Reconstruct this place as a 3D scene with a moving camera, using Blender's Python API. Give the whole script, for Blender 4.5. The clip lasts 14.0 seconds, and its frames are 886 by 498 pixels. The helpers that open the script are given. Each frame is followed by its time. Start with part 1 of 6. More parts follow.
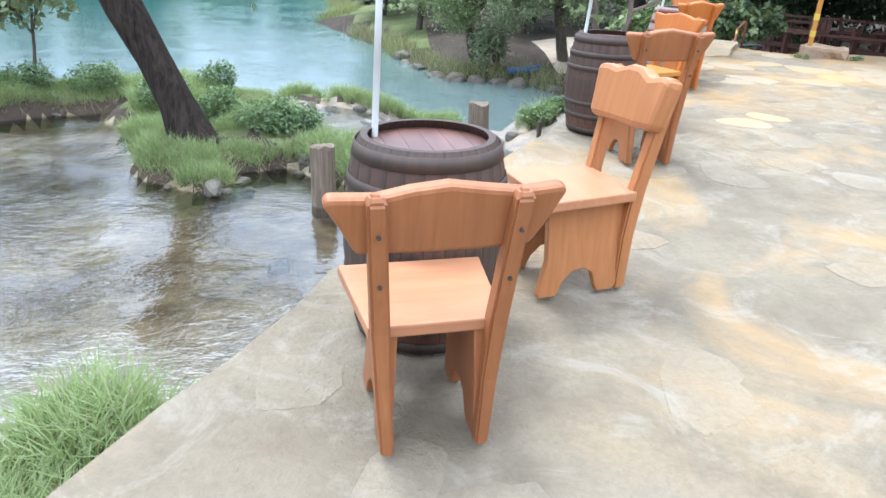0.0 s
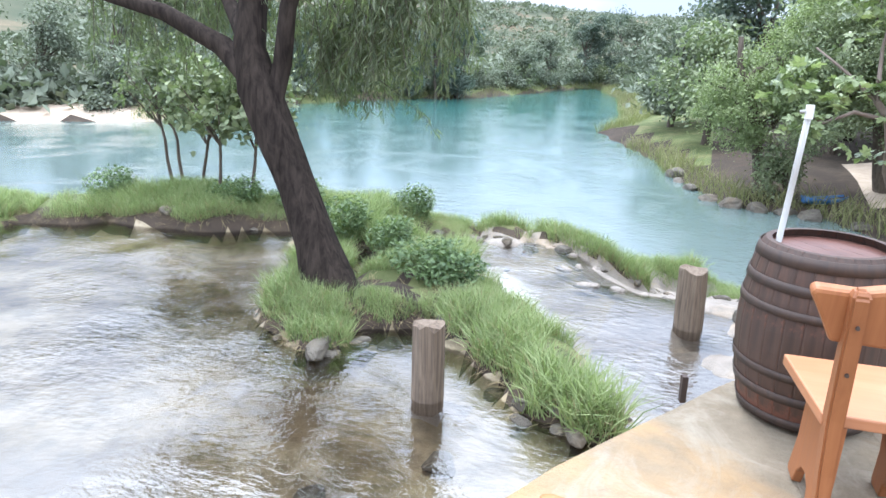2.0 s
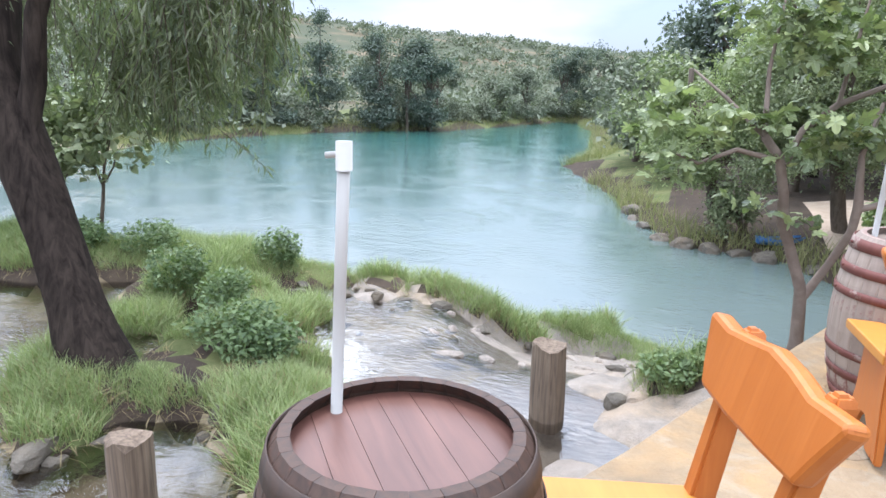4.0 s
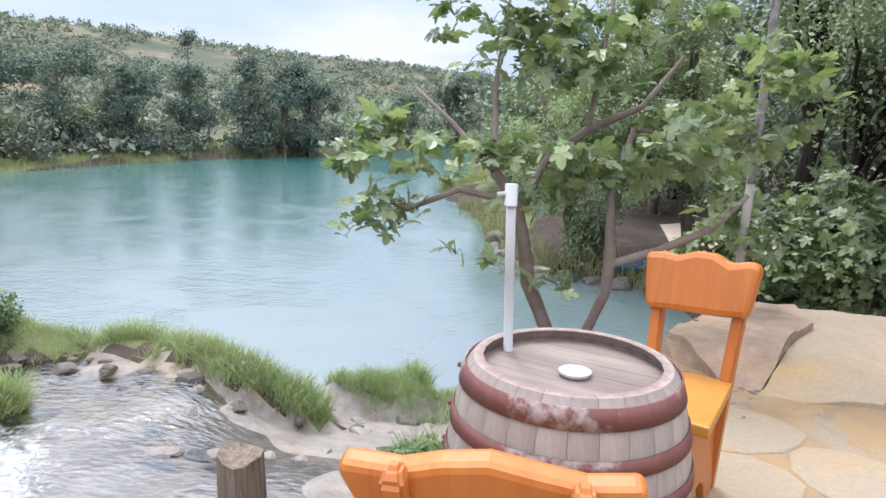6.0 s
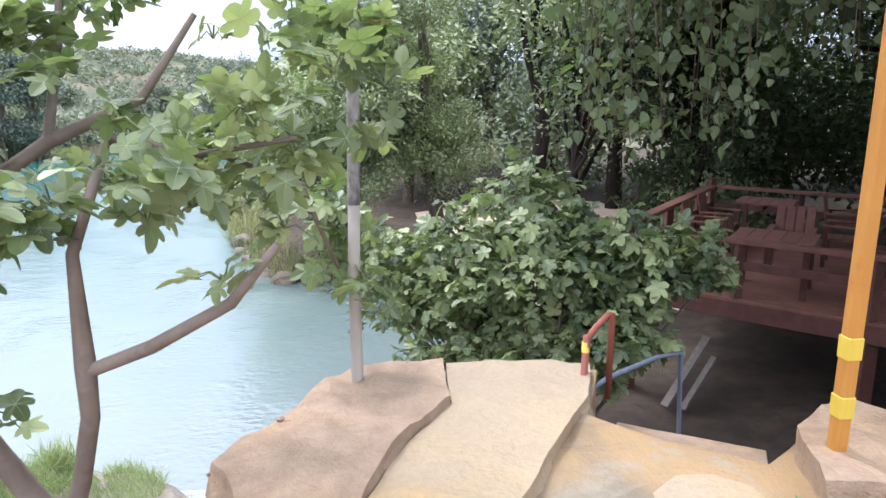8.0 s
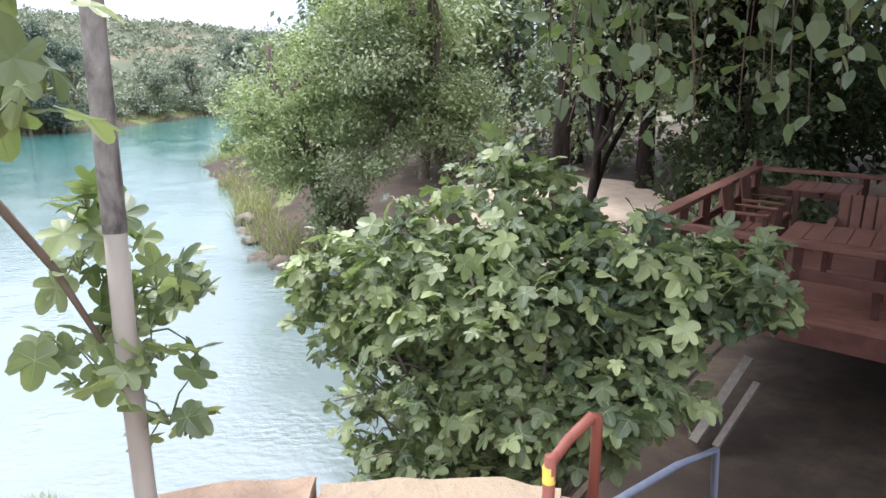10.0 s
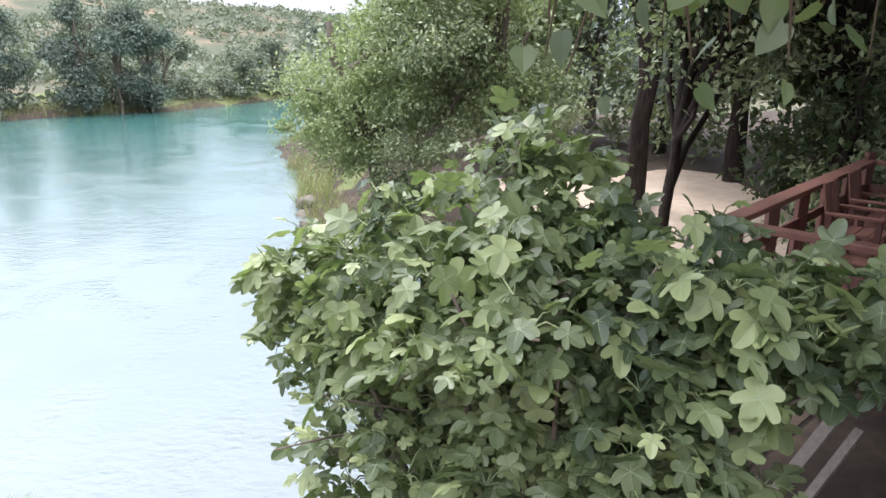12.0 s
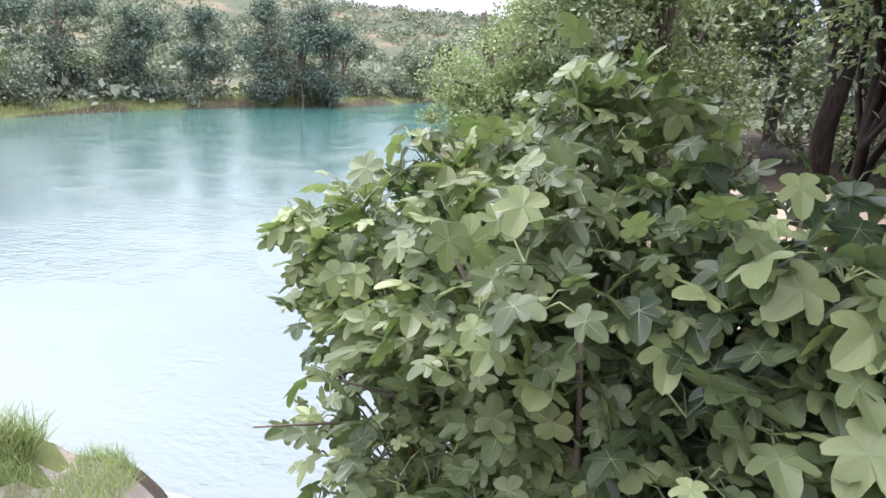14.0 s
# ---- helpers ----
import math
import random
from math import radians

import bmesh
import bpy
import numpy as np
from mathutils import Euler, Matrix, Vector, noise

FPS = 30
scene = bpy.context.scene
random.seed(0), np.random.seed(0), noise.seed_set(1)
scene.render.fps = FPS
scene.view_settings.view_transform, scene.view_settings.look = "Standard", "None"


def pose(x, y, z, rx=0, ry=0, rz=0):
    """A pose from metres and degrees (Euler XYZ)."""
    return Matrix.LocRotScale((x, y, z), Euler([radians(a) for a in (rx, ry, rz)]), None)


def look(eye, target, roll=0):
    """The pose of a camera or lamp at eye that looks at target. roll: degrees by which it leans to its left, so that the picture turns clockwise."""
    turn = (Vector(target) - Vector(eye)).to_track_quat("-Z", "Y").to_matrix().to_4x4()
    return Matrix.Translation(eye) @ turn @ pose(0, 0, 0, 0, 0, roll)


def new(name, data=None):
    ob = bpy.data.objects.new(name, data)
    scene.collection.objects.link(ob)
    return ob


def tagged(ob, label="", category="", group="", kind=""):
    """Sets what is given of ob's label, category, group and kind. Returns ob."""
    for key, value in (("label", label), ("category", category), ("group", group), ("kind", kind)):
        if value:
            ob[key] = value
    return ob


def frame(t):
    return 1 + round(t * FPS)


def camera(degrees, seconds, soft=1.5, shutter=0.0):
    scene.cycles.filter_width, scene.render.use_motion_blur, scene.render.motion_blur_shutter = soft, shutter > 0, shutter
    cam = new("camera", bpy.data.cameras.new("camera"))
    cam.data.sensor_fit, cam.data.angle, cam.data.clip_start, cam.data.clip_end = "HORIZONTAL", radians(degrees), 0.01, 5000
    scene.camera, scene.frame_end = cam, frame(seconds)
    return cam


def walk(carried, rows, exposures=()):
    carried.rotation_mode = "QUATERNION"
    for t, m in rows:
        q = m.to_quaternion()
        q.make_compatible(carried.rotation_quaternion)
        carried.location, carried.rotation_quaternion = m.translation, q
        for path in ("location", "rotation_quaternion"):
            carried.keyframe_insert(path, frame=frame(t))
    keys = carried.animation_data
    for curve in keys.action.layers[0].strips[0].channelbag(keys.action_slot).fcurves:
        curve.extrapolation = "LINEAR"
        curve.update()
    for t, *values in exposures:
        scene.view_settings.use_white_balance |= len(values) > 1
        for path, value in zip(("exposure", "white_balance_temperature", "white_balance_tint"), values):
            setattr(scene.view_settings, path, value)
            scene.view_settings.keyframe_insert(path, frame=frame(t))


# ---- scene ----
cam = camera(65.9, 14.0)
PATH = [
    (0, (1.324, 0.063, 1.438), (1.459, 1.89, 0.636), 2.3),
    (0.5, (1.568, 0.682, 1.515), (1.363, 2.573, 0.898), 1.6),
    (1, (1.864, 1.222, 1.56), (1.441, 3.084, 0.963), 1.9),
    (1.5, (2.082, 1.681, 1.589), (1.581, 3.539, 1.042), 0.8),
    (2, (2.359, 2.225, 1.609), (1.675, 4.019, 1.048), 1.3),
    (2.5, (2.599, 2.768, 1.611), (1.962, 4.579, 1.051), 1.2),
    (2.7, (2.702, 2.926, 1.604), (2.092, 4.753, 1.065), 1.0),
    (4.8, (3.594, 4.771, 1.531), (2.906, 6.598, 1.097), 2.2),
    (5, (3.675, 4.936, 1.578), (3.034, 6.785, 1.169), 0.9),
    (5.5, (3.953, 5.34, 1.556), (3.326, 7.197, 1.16), 0.8),
    (6, (4.214, 5.716, 1.564), (3.819, 7.636, 1.168), 1.7),
    (6.5, (4.461, 6.124, 1.56), (4.323, 8.079, 1.163), 1.2),
    (7, (4.696, 6.51, 1.583), (4.671, 8.466, 1.166), 1.4),
    (7.5, (4.919, 6.966, 1.593), (5.187, 8.896, 1.146), 0.8),
    (8, (5.277, 7.301, 1.612), (5.482, 9.245, 1.187), -0.2),
    (8.1, (5.308, 7.365, 1.59), (5.514, 9.303, 1.138), 0.0),
    (10.3, (5.960, 8.760, 1.535), (6.018, 10.690, 1.015), -0.5),
    (10.5, (6.012, 8.845, 1.531), (6.006, 10.761, 0.956), -0.3),
    (11, (6.103, 9.054, 1.416), (6.144, 11.011, 1.009), 0.2),
    (11.5, (6.192, 9.304, 1.373), (6.145, 11.257, 0.944), -0.0),
    (12, (6.293, 9.531, 1.379), (6.173, 11.455, 0.843), 0.2),
    (12.5, (6.428, 9.704, 1.317), (6.412, 11.635, 0.797), -0.0),
    (13, (6.525, 9.791, 1.219), (6.173, 11.676, 0.649), 1.6),
    (13.5, (6.609, 9.900, 1.144), (6.186, 11.785, 0.626), 1.2),
    (14, (6.677, 10.080, 1.095), (6.106, 11.924, 0.571), 1.9),
]
walk(cam, [(t, look(eye, target, roll)) for t, eye, target, roll in PATH], [(0, 0.92, 5400, 6), (1.0, 1.08, 5500, 8), (2.7, 1.06, 5600, 11), (5.0, 0.68, 5800, 14), (6.5, 0.66, 5800, 14.5), (7.5, 1.0, 5800, 15), (10.3, 1.15, 6050, 16.5), (14, 1.08, 6100, 17)])

# ---- world and light ----
world = bpy.data.worlds.new("sky")
scene.world = world
world.use_nodes = True
wn = world.node_tree.nodes
wl = world.node_tree.links
wn.clear()
sky = wn.new("ShaderNodeTexSky")
sky.sky_type, sky.sun_disc = "NISHITA", False
sky.sun_elevation, sky.sun_rotation = radians(64), radians(-33)
sky.air_density, sky.dust_density = 1.0, 2.5
wcoord = wn.new("ShaderNodeTexCoord")
wmap = wn.new("ShaderNodeMapping")
wmap.inputs["Scale"].default_value = (1.0, 1.0, 3.2)
wnoise = wn.new("ShaderNodeTexNoise")
wnoise.inputs["Scale"].default_value, wnoise.inputs["Detail"].default_value = 2.6, 7.0
wramp = wn.new("ShaderNodeValToRGB")
wramp.color_ramp.elements[0].position, wramp.color_ramp.elements[0].color = 0.40, (0.72, 0.72, 0.72, 1)
wramp.color_ramp.elements[1].position, wramp.color_ramp.elements[1].color = 0.60, (1, 1, 1, 1)
wmix = wn.new("ShaderNodeMix")
wmix.data_type = "RGBA"
wsplit = wn.new("ShaderNodeSeparateXYZ")
wgrade = wn.new("ShaderNodeMix")
wgrade.data_type = "RGBA"
wgrade.inputs["B"].default_value = (15.8, 16.0, 16.4, 1)
wl.new(wcoord.outputs["Generated"], wsplit.inputs["Vector"])
wlift = wn.new("ShaderNodeMapRange")
wlift.interpolation_type = "SMOOTHSTEP"
wlift.inputs["From Min"].default_value, wlift.inputs["From Max"].default_value = 0.14, 0.80
wl.new(wsplit.outputs["Z"], wlift.inputs["Value"])
wl.new(wlift.outputs["Result"], wgrade.inputs["Factor"])
wcloud = wn.new("ShaderNodeValToRGB")
wcloud.color_ramp.elements[0].position, wcloud.color_ramp.elements[0].color = 0.42, (2.5, 2.9, 3.6, 1)
wcloud.color_ramp.elements[1].position, wcloud.color_ramp.elements[1].color = 0.60, (4.3, 4.35, 4.4, 1)
wl.new(wnoise.outputs["Fac"], wcloud.inputs["Fac"])
wl.new(wcloud.outputs["Color"], wgrade.inputs["A"])
wl.new(wgrade.outputs["Result"], wmix.inputs["B"])
wbg = wn.new("ShaderNodeBackground")
wbg.inputs["Strength"].default_value = 0.15
wout = wn.new("ShaderNodeOutputWorld")
wl.new(wcoord.outputs["Generated"], wmap.inputs["Vector"])
wl.new(wmap.outputs["Vector"], wnoise.inputs["Vector"])
wl.new(wnoise.outputs["Fac"], wramp.inputs["Fac"])
wl.new(wramp.outputs["Color"], wmix.inputs["Factor"])
wl.new(sky.outputs["Color"], wmix.inputs["A"])
wl.new(wmix.outputs["Result"], wbg.inputs["Color"])
wl.new(wbg.outputs["Background"], wout.inputs["Surface"])
sun = new("sun", bpy.data.lights.new("sun", "SUN"))
sun.data.energy, sun.data.angle, sun.data.color = 1.5, radians(12), (1.0, 0.96, 0.90)
sun.matrix_world = look((-18, 40, 85), (4, 6, 0))

# ---- materials ----


class Mat:
    """Small builder for a node material."""

    def __init__(self, name, rough=0.6, spec=0.3):
        self.mat = bpy.data.materials.new(name)
        self.mat.use_nodes = True
        self.n, self.l = self.mat.node_tree.nodes, self.mat.node_tree.links
        self.p = self.n["Principled BSDF"]
        self.p.inputs["Roughness"].default_value = rough
        self.p.inputs["Specular IOR Level"].default_value = spec
        self.coord = self.n.new("ShaderNodeTexCoord").outputs["Object"]

    def world(self):
        self.coord = self.n.new("ShaderNodeNewGeometry").outputs["Position"]
        return self

    def noise(self, scale, detail=5.0, rough=0.55, stretch=(1, 1, 1), distort=0.0):
        m = self.n.new("ShaderNodeMapping")
        m.inputs["Scale"].default_value = stretch
        t = self.n.new("ShaderNodeTexNoise")
        t.inputs["Scale"].default_value, t.inputs["Detail"].default_value = scale, detail
        t.inputs["Roughness"].default_value, t.inputs["Distortion"].default_value = rough, distort
        self.l.new(self.coord, m.inputs["Vector"])
        self.l.new(m.outputs["Vector"], t.inputs["Vector"])
        return t.outputs["Fac"]

    def ramp(self, fac, *stops):
        r = self.n.new("ShaderNodeValToRGB")
        e = r.color_ramp.elements
        while len(e) < len(stops):
            e.new(0.5)
        for k, (pos, col) in enumerate(stops):
            e[k].position, e[k].color = pos, (*col, 1) if len(col) == 3 else col
        self.l.new(fac, r.inputs["Fac"])
        return r.outputs["Color"]

    def mix(self, fac, a, b, mode="MIX"):
        m = self.n.new("ShaderNodeMix")
        m.data_type, m.blend_type = "RGBA", mode
        for sock, val in (("Factor", fac), ("A", a), ("B", b)):
            if isinstance(val, (int, float)):
                m.inputs[sock].default_value = val
            elif isinstance(val, tuple):
                m.inputs[sock].default_value = (*val, 1)
            else:
                self.l.new(val, m.inputs[sock])
        return m.outputs["Result"]

    def random(self, island=False):
        if island:
            return self.n.new("ShaderNodeNewGeometry").outputs["Random Per Island"]
        return self.n.new("ShaderNodeObjectInfo").outputs["Random"]

    def color(self, out):
        self.l.new(out, self.p.inputs["Base Color"])
        return self

    def bump(self, fac, strength=0.3, dist=0.02):
        b = self.n.new("ShaderNodeBump")
        b.inputs["Strength"].default_value, b.inputs["Distance"].default_value = strength, dist
        self.l.new(fac, b.inputs["Height"])
        self.l.new(b.outputs["Normal"], self.p.inputs["Normal"])
        return self

    def rough(self, fac, lo, hi):
        r = self.n.new("ShaderNodeMapRange")
        r.inputs["To Min"].default_value, r.inputs["To Max"].default_value = lo, hi
        self.l.new(fac, r.inputs["Value"])
        self.l.new(r.outputs["Result"], self.p.inputs["Roughness"])
        return self


def leaf_material(name, dark, light, rough=0.45, through_light=0.25, spec=0.35, middle=0.5):
    m = Mat(name, rough, spec)
    mixed = m.n.new("ShaderNodeMath")
    mixed.operation = "ADD"
    m.l.new(m.random(island=True), mixed.inputs[0])
    m.l.new(m.random(), mixed.inputs[1])
    part_of = m.n.new("ShaderNodeMath")
    part_of.operation = "FRACT"
    m.l.new(mixed.outputs["Value"], part_of.inputs[0])
    c = m.ramp(part_of.outputs["Value"], (0.0, dark), (0.55, tuple(a + (b - a) * middle for a, b in zip(dark, light))), (1.0, light))
    c = m.mix(m.ramp(m.world().noise(1.3, 3), (0.35, (0, 0, 0)), (0.7, (0.5, 0.5, 0.5))), c, light)
    rib = m.n.new("ShaderNodeAttribute")
    rib.attribute_name = "rib"
    c = m.mix(rib.outputs["Fac"], c, (0.36, 0.42, 0.25))
    m.color(c)
    t = m.n.new("ShaderNodeBsdfTranslucent")
    m.l.new(m.mix(0.5, c, (0.25, 0.4, 0.05)), t.inputs["Color"])
    s = m.n.new("ShaderNodeMixShader")
    s.inputs["Fac"].default_value = through_light
    m.l.new(m.p.outputs["BSDF"], s.inputs[1])
    m.l.new(t.outputs["BSDF"], s.inputs[2])
    m.l.new(s.outputs["Shader"], m.n["Material Output"].inputs["Surface"])
    return m.mat


def wood_material(name, dark, light, grain=(14, 14, 1.2), rough=0.42, worn=None, spec=0.4):
    m = Mat(name, rough, spec)
    g = m.noise(2.2, 8, 0.6, grain, 0.6)
    big = m.noise(3.0, 3)
    c = m.mix(m.ramp(g, (0.3, (0, 0, 0)), (0.72, (1, 1, 1))), dark, light)
    c = m.mix(m.ramp(big, (0.4, (0, 0, 0)), (0.75, (0.35, 0.35, 0.35))), c, tuple(0.7 * a for a in dark))
    hue = m.ramp(m.random(), (0.0, (0.88, 0.86, 0.84)), (1.0, (1.06, 1.04, 1.0)))
    c = m.mix(1.0, c, hue, "MULTIPLY")
    if worn:
        w = m.noise(6, 8, 0.7)
        c = m.mix(m.ramp(w, (0.55, (0, 0, 0)), (0.63, (1, 1, 1))), c, worn)
    return m.color(c).bump(g, 0.18, 0.004).rough(g, rough - 0.08, rough + 0.15).mat


def stone_material(name, tones, scale=1.0, rough=0.85, bump=0.35, per_piece=False, stain=None):
    m = Mat(name, rough, 0.25)
    m.world()
    a, b, f = m.noise(0.9 * scale, 4), m.noise(4.2 * scale, 7, 0.65), m.noise(38 * scale, 4, 0.7)
    c = m.ramp(a, (0.36, tones[0]), (0.5, tones[1]), (0.64, tones[2]))
    c = m.mix(m.ramp(b, (0.42, (0, 0, 0)), (0.68, (0.75, 0.75, 0.75))), c, tones[3])
    c = m.mix(m.ramp(f, (0.3, (0.35, 0.35, 0.35)), (0.6, (0, 0, 0))), c, tuple(0.6 * v for v in tones[1]))
    if per_piece:
        hue = m.ramp(m.random(), (0.0, (0.93, 0.93, 0.94)), (0.5, (1.0, 1.0, 0.99)), (0.8, (1.03, 1.02, 1.0)), (1.0, (1.03, 0.96, 0.87)))
        c = m.mix(1.0, c, hue, "MULTIPLY")
    if stain:
        patch = m.noise(0.75, 5, 0.6, (1, 1, 1), 0.8)
        xyz = m.n.new("ShaderNodeSeparateXYZ")
        m.l.new(m.coord, xyz.inputs["Vector"])
        along = m.n.new("ShaderNodeMapRange")
        along.inputs["From Min"].default_value, along.inputs["From Max"].default_value = 5.0, 8.5
        along.inputs["To Min"].default_value, along.inputs["To Max"].default_value = -0.02, 0.12
        m.l.new(xyz.outputs["Y"], along.inputs["Value"])
        more = m.n.new("ShaderNodeMath")
        m.l.new(patch, more.inputs[0])
        m.l.new(along.outputs["Result"], more.inputs[1])
        patch = more.outputs["Value"]
        c = m.mix(m.ramp(patch, (0.49, (0, 0, 0)), (0.64, (0.35, 0.35, 0.35) if per_piece else (0.75, 0.75, 0.75))), c, stain)
        lime = m.noise(2.6, 7, 0.68, (1, 1, 1), 1.2)
        c = m.mix(m.ramp(lime, (0.52, (0, 0, 0)), (0.66, (0.65, 0.65, 0.65))), c, (0.31, 0.275, 0.215))
        dirt = m.noise(1.7, 8, 0.7, (1, 1, 1), 1.6)
        c = m.mix(m.ramp(dirt, (0.56, (0, 0, 0)), (0.72, (0.55, 0.55, 0.55))), c, (0.155, 0.118, 0.08))
    h = m.mix(0.45, b, f)
    return m.color(c).bump(h, bump, 0.03).mat


def water_material(name, tint, clear, wave, strength, rough=0.07):
    """Lake: a coloured body with a reflecting skin. Stream: mostly clear."""
    m = Mat(name, rough, 0.5)
    m.world()
    m.p.inputs["IOR"].default_value = 1.7
    n1 = m.noise(wave, 3, 0.5, (1, 1.6, 1), 0.3)
    n2 = m.noise(wave * 4.5, 3, 0.55, (1, 1.5, 1))
    # paler near, teal far along Y; the near pallor stands in for glare
    glare_fade = m.n.new("ShaderNodeMapRange")
    glare_fade.inputs["From Min"].default_value, glare_fade.inputs["From Max"].default_value = 15.0, 52.0
    split = m.n.new("ShaderNodeSeparateXYZ")
    m.l.new(m.coord, split.inputs["Vector"])
    m.l.new(split.outputs["Y"], glare_fade.inputs["Value"])
    patchy = m.mix(m.ramp(m.noise(0.12, 4), (0.4, (0, 0, 0)), (0.62, (1, 1, 1))), tint[0], tint[1])
    m.color(m.mix(glare_fade.outputs["Result"], patchy, tint[2]))
    calm = m.ramp(m.noise(wave * 0.28, 3, 0.6, (1, 1, 1), 1.0), (0.44, (0.2, 0.2, 0.2)), (0.66, (1, 1, 1)))
    m.bump(m.mix(0.5, n1, n2), strength, 0.12)
    scale = m.n.new("ShaderNodeMath")
    scale.operation = "MULTIPLY"
    scale.inputs[1].default_value = strength
    m.l.new(calm, scale.inputs[0])
    m.l.new(scale.outputs["Value"], m.p.inputs["Normal"].links[0].from_node.inputs["Strength"])
    if clear:
        t = m.n.new("ShaderNodeBsdfTransparent")
        t.inputs["Color"].default_value = (0.93, 0.93, 0.90, 1)
        g = m.n.new("ShaderNodeBsdfGlossy")
        g.inputs["Roughness"].default_value = rough
        fr = m.n.new("ShaderNodeFresnel")
        fr.inputs["IOR"].default_value = 2.8
        for node in (g, fr):
            m.l.new(m.p.inputs["Normal"].links[0].from_socket, node.inputs["Normal"])
        s = m.n.new("ShaderNodeMixShader")
        m.l.new(fr.outputs["Fac"], s.inputs["Fac"])
        m.l.new(t.outputs["BSDF"], s.inputs[1])
        m.l.new(g.outputs["BSDF"], s.inputs[2])
        foam = m.n.new("ShaderNodeAttribute")
        foam.attribute_name = "foam"
        fn = m.noise(6.5, 8, 0.75, (1.0, 1.0, 1.0), 2.5)
        add = m.n.new("ShaderNodeMath")
        add.operation = "MULTIPLY_ADD"
        add.inputs[1].default_value = 0.95
        m.l.new(foam.outputs["Fac"], add.inputs[0])
        m.l.new(fn, add.inputs[2])
        r = m.n.new("ShaderNodeMapRange")
        r.inputs["From Min"].default_value, r.inputs["From Max"].default_value = 0.86, 1.32
        m.l.new(add.outputs["Value"], r.inputs["Value"])
        white = m.n.new("ShaderNodeBsdfDiffuse")
        white.inputs["Color"].default_value = (0.85, 0.87, 0.87, 1)
        s2 = m.n.new("ShaderNodeMixShader")
        m.l.new(r.outputs["Result"], s2.inputs["Fac"])
        m.l.new(s.outputs["Shader"], s2.inputs[1])
        m.l.new(white.outputs["BSDF"], s2.inputs[2])
        m.l.new(s2.outputs["Shader"], m.n["Material Output"].inputs["Surface"])
    return m.mat


M_TERRACE = stone_material("terrace_mortar", ((0.20, 0.165, 0.118), (0.24, 0.198, 0.142), (0.272, 0.21, 0.135), (0.155, 0.122, 0.086)), bump=0.9, stain=(0.38, 0.245, 0.115))
M_FLAG = stone_material("flagstone", ((0.205, 0.17, 0.123), (0.245, 0.202, 0.147), (0.275, 0.213, 0.138), (0.285, 0.24, 0.18)), bump=0.9, per_piece=True, stain=(0.38, 0.245, 0.115))
M_TUFA = stone_material("pale_travertine", ((0.27, 0.23, 0.195), (0.35, 0.305, 0.26), (0.37, 0.29, 0.21), (0.17, 0.155, 0.135)), 1.5, 0.5, 1.0)
M_OCHRE = stone_material("ochre_flagstone", ((0.33, 0.265, 0.19), (0.38, 0.295, 0.195), (0.44, 0.29, 0.125), (0.36, 0.29, 0.21)), bump=0.8, per_piece=True)
M_LEDGE = stone_material("ledge_stone", ((0.35, 0.255, 0.18), (0.41, 0.30, 0.21), (0.44, 0.30, 0.18), (0.24, 0.165, 0.115)), 1.6, 0.85, 0.9)
M_ROCK = stone_material("travertine", ((0.11, 0.095, 0.075), (0.17, 0.15, 0.12), (0.19, 0.15, 0.105), (0.06, 0.052, 0.043)), 1.6, 0.55, 1.0)
M_BED = stone_material("stream_bed", ((0.17, 0.125, 0.07), (0.36, 0.29, 0.18), (0.44, 0.37, 0.26), (0.08, 0.065, 0.04)), 1.0, 0.7, 0.8)
# humus tones, lowered further to stand in for shade under deck and trees
M_SOIL = stone_material("soil", ((0.048, 0.036, 0.027), (0.07, 0.052, 0.038), (0.09, 0.067, 0.046), (0.034, 0.027, 0.021)), 1.2, 0.95, 0.5)
M_SAND = stone_material("sand", ((0.46, 0.36, 0.27), (0.52, 0.42, 0.32), (0.55, 0.45, 0.35), (0.40, 0.31, 0.23)), 0.8, 0.95, 0.2)
M_TURF = stone_material("turf", ((0.09, 0.11, 0.04), (0.14, 0.16, 0.06), (0.20, 0.19, 0.09), (0.07, 0.09, 0.03)), 0.9, 0.95, 0.5)
M_HILL = stone_material("dry_hillside", ((0.055, 0.07, 0.04), (0.085, 0.09, 0.055), (0.20, 0.15, 0.095), (0.07, 0.08, 0.045)), 0.09, 0.95, 0.3)
M_LAKE = water_material("lake_water", ((0.135, 0.168, 0.163), (0.155, 0.188, 0.182), (0.05, 0.145, 0.13)), False, 1.5, 0.42, 0.05)
M_STREAM = water_material("stream_water", ((0.3, 0.3, 0.25), (0.3, 0.3, 0.25), (0.3, 0.3, 0.25)), True, 2.2, 0.42)
M_CHAIR = wood_material("varnished_wood", (0.27, 0.10, 0.037), (0.36, 0.148, 0.058))
M_CHAIR_MID = wood_material("light_varnished_wood", (0.37, 0.15, 0.055), (0.46, 0.20, 0.08), rough=0.38)
M_CHAIR_NEW = wood_material("orange_varnished_wood", (0.42, 0.125, 0.022), (0.50, 0.17, 0.035), rough=0.36)
M_CHAIR_CUT = wood_material("honey_seat_wood", (0.40, 0.175, 0.085), (0.47, 0.225, 0.12), grain=(1.2, 14, 14), rough=0.36)
M_SEAT_NEW = wood_material("amber_seat_wood", (0.50, 0.21, 0.035), (0.57, 0.26, 0.05), grain=(1.2, 14, 14), rough=0.34)
M_STAVE = wood_material("old_oak", (0.042, 0.028, 0.023), (0.10, 0.058, 0.042), rough=0.55, worn=(0.13, 0.055, 0.035))
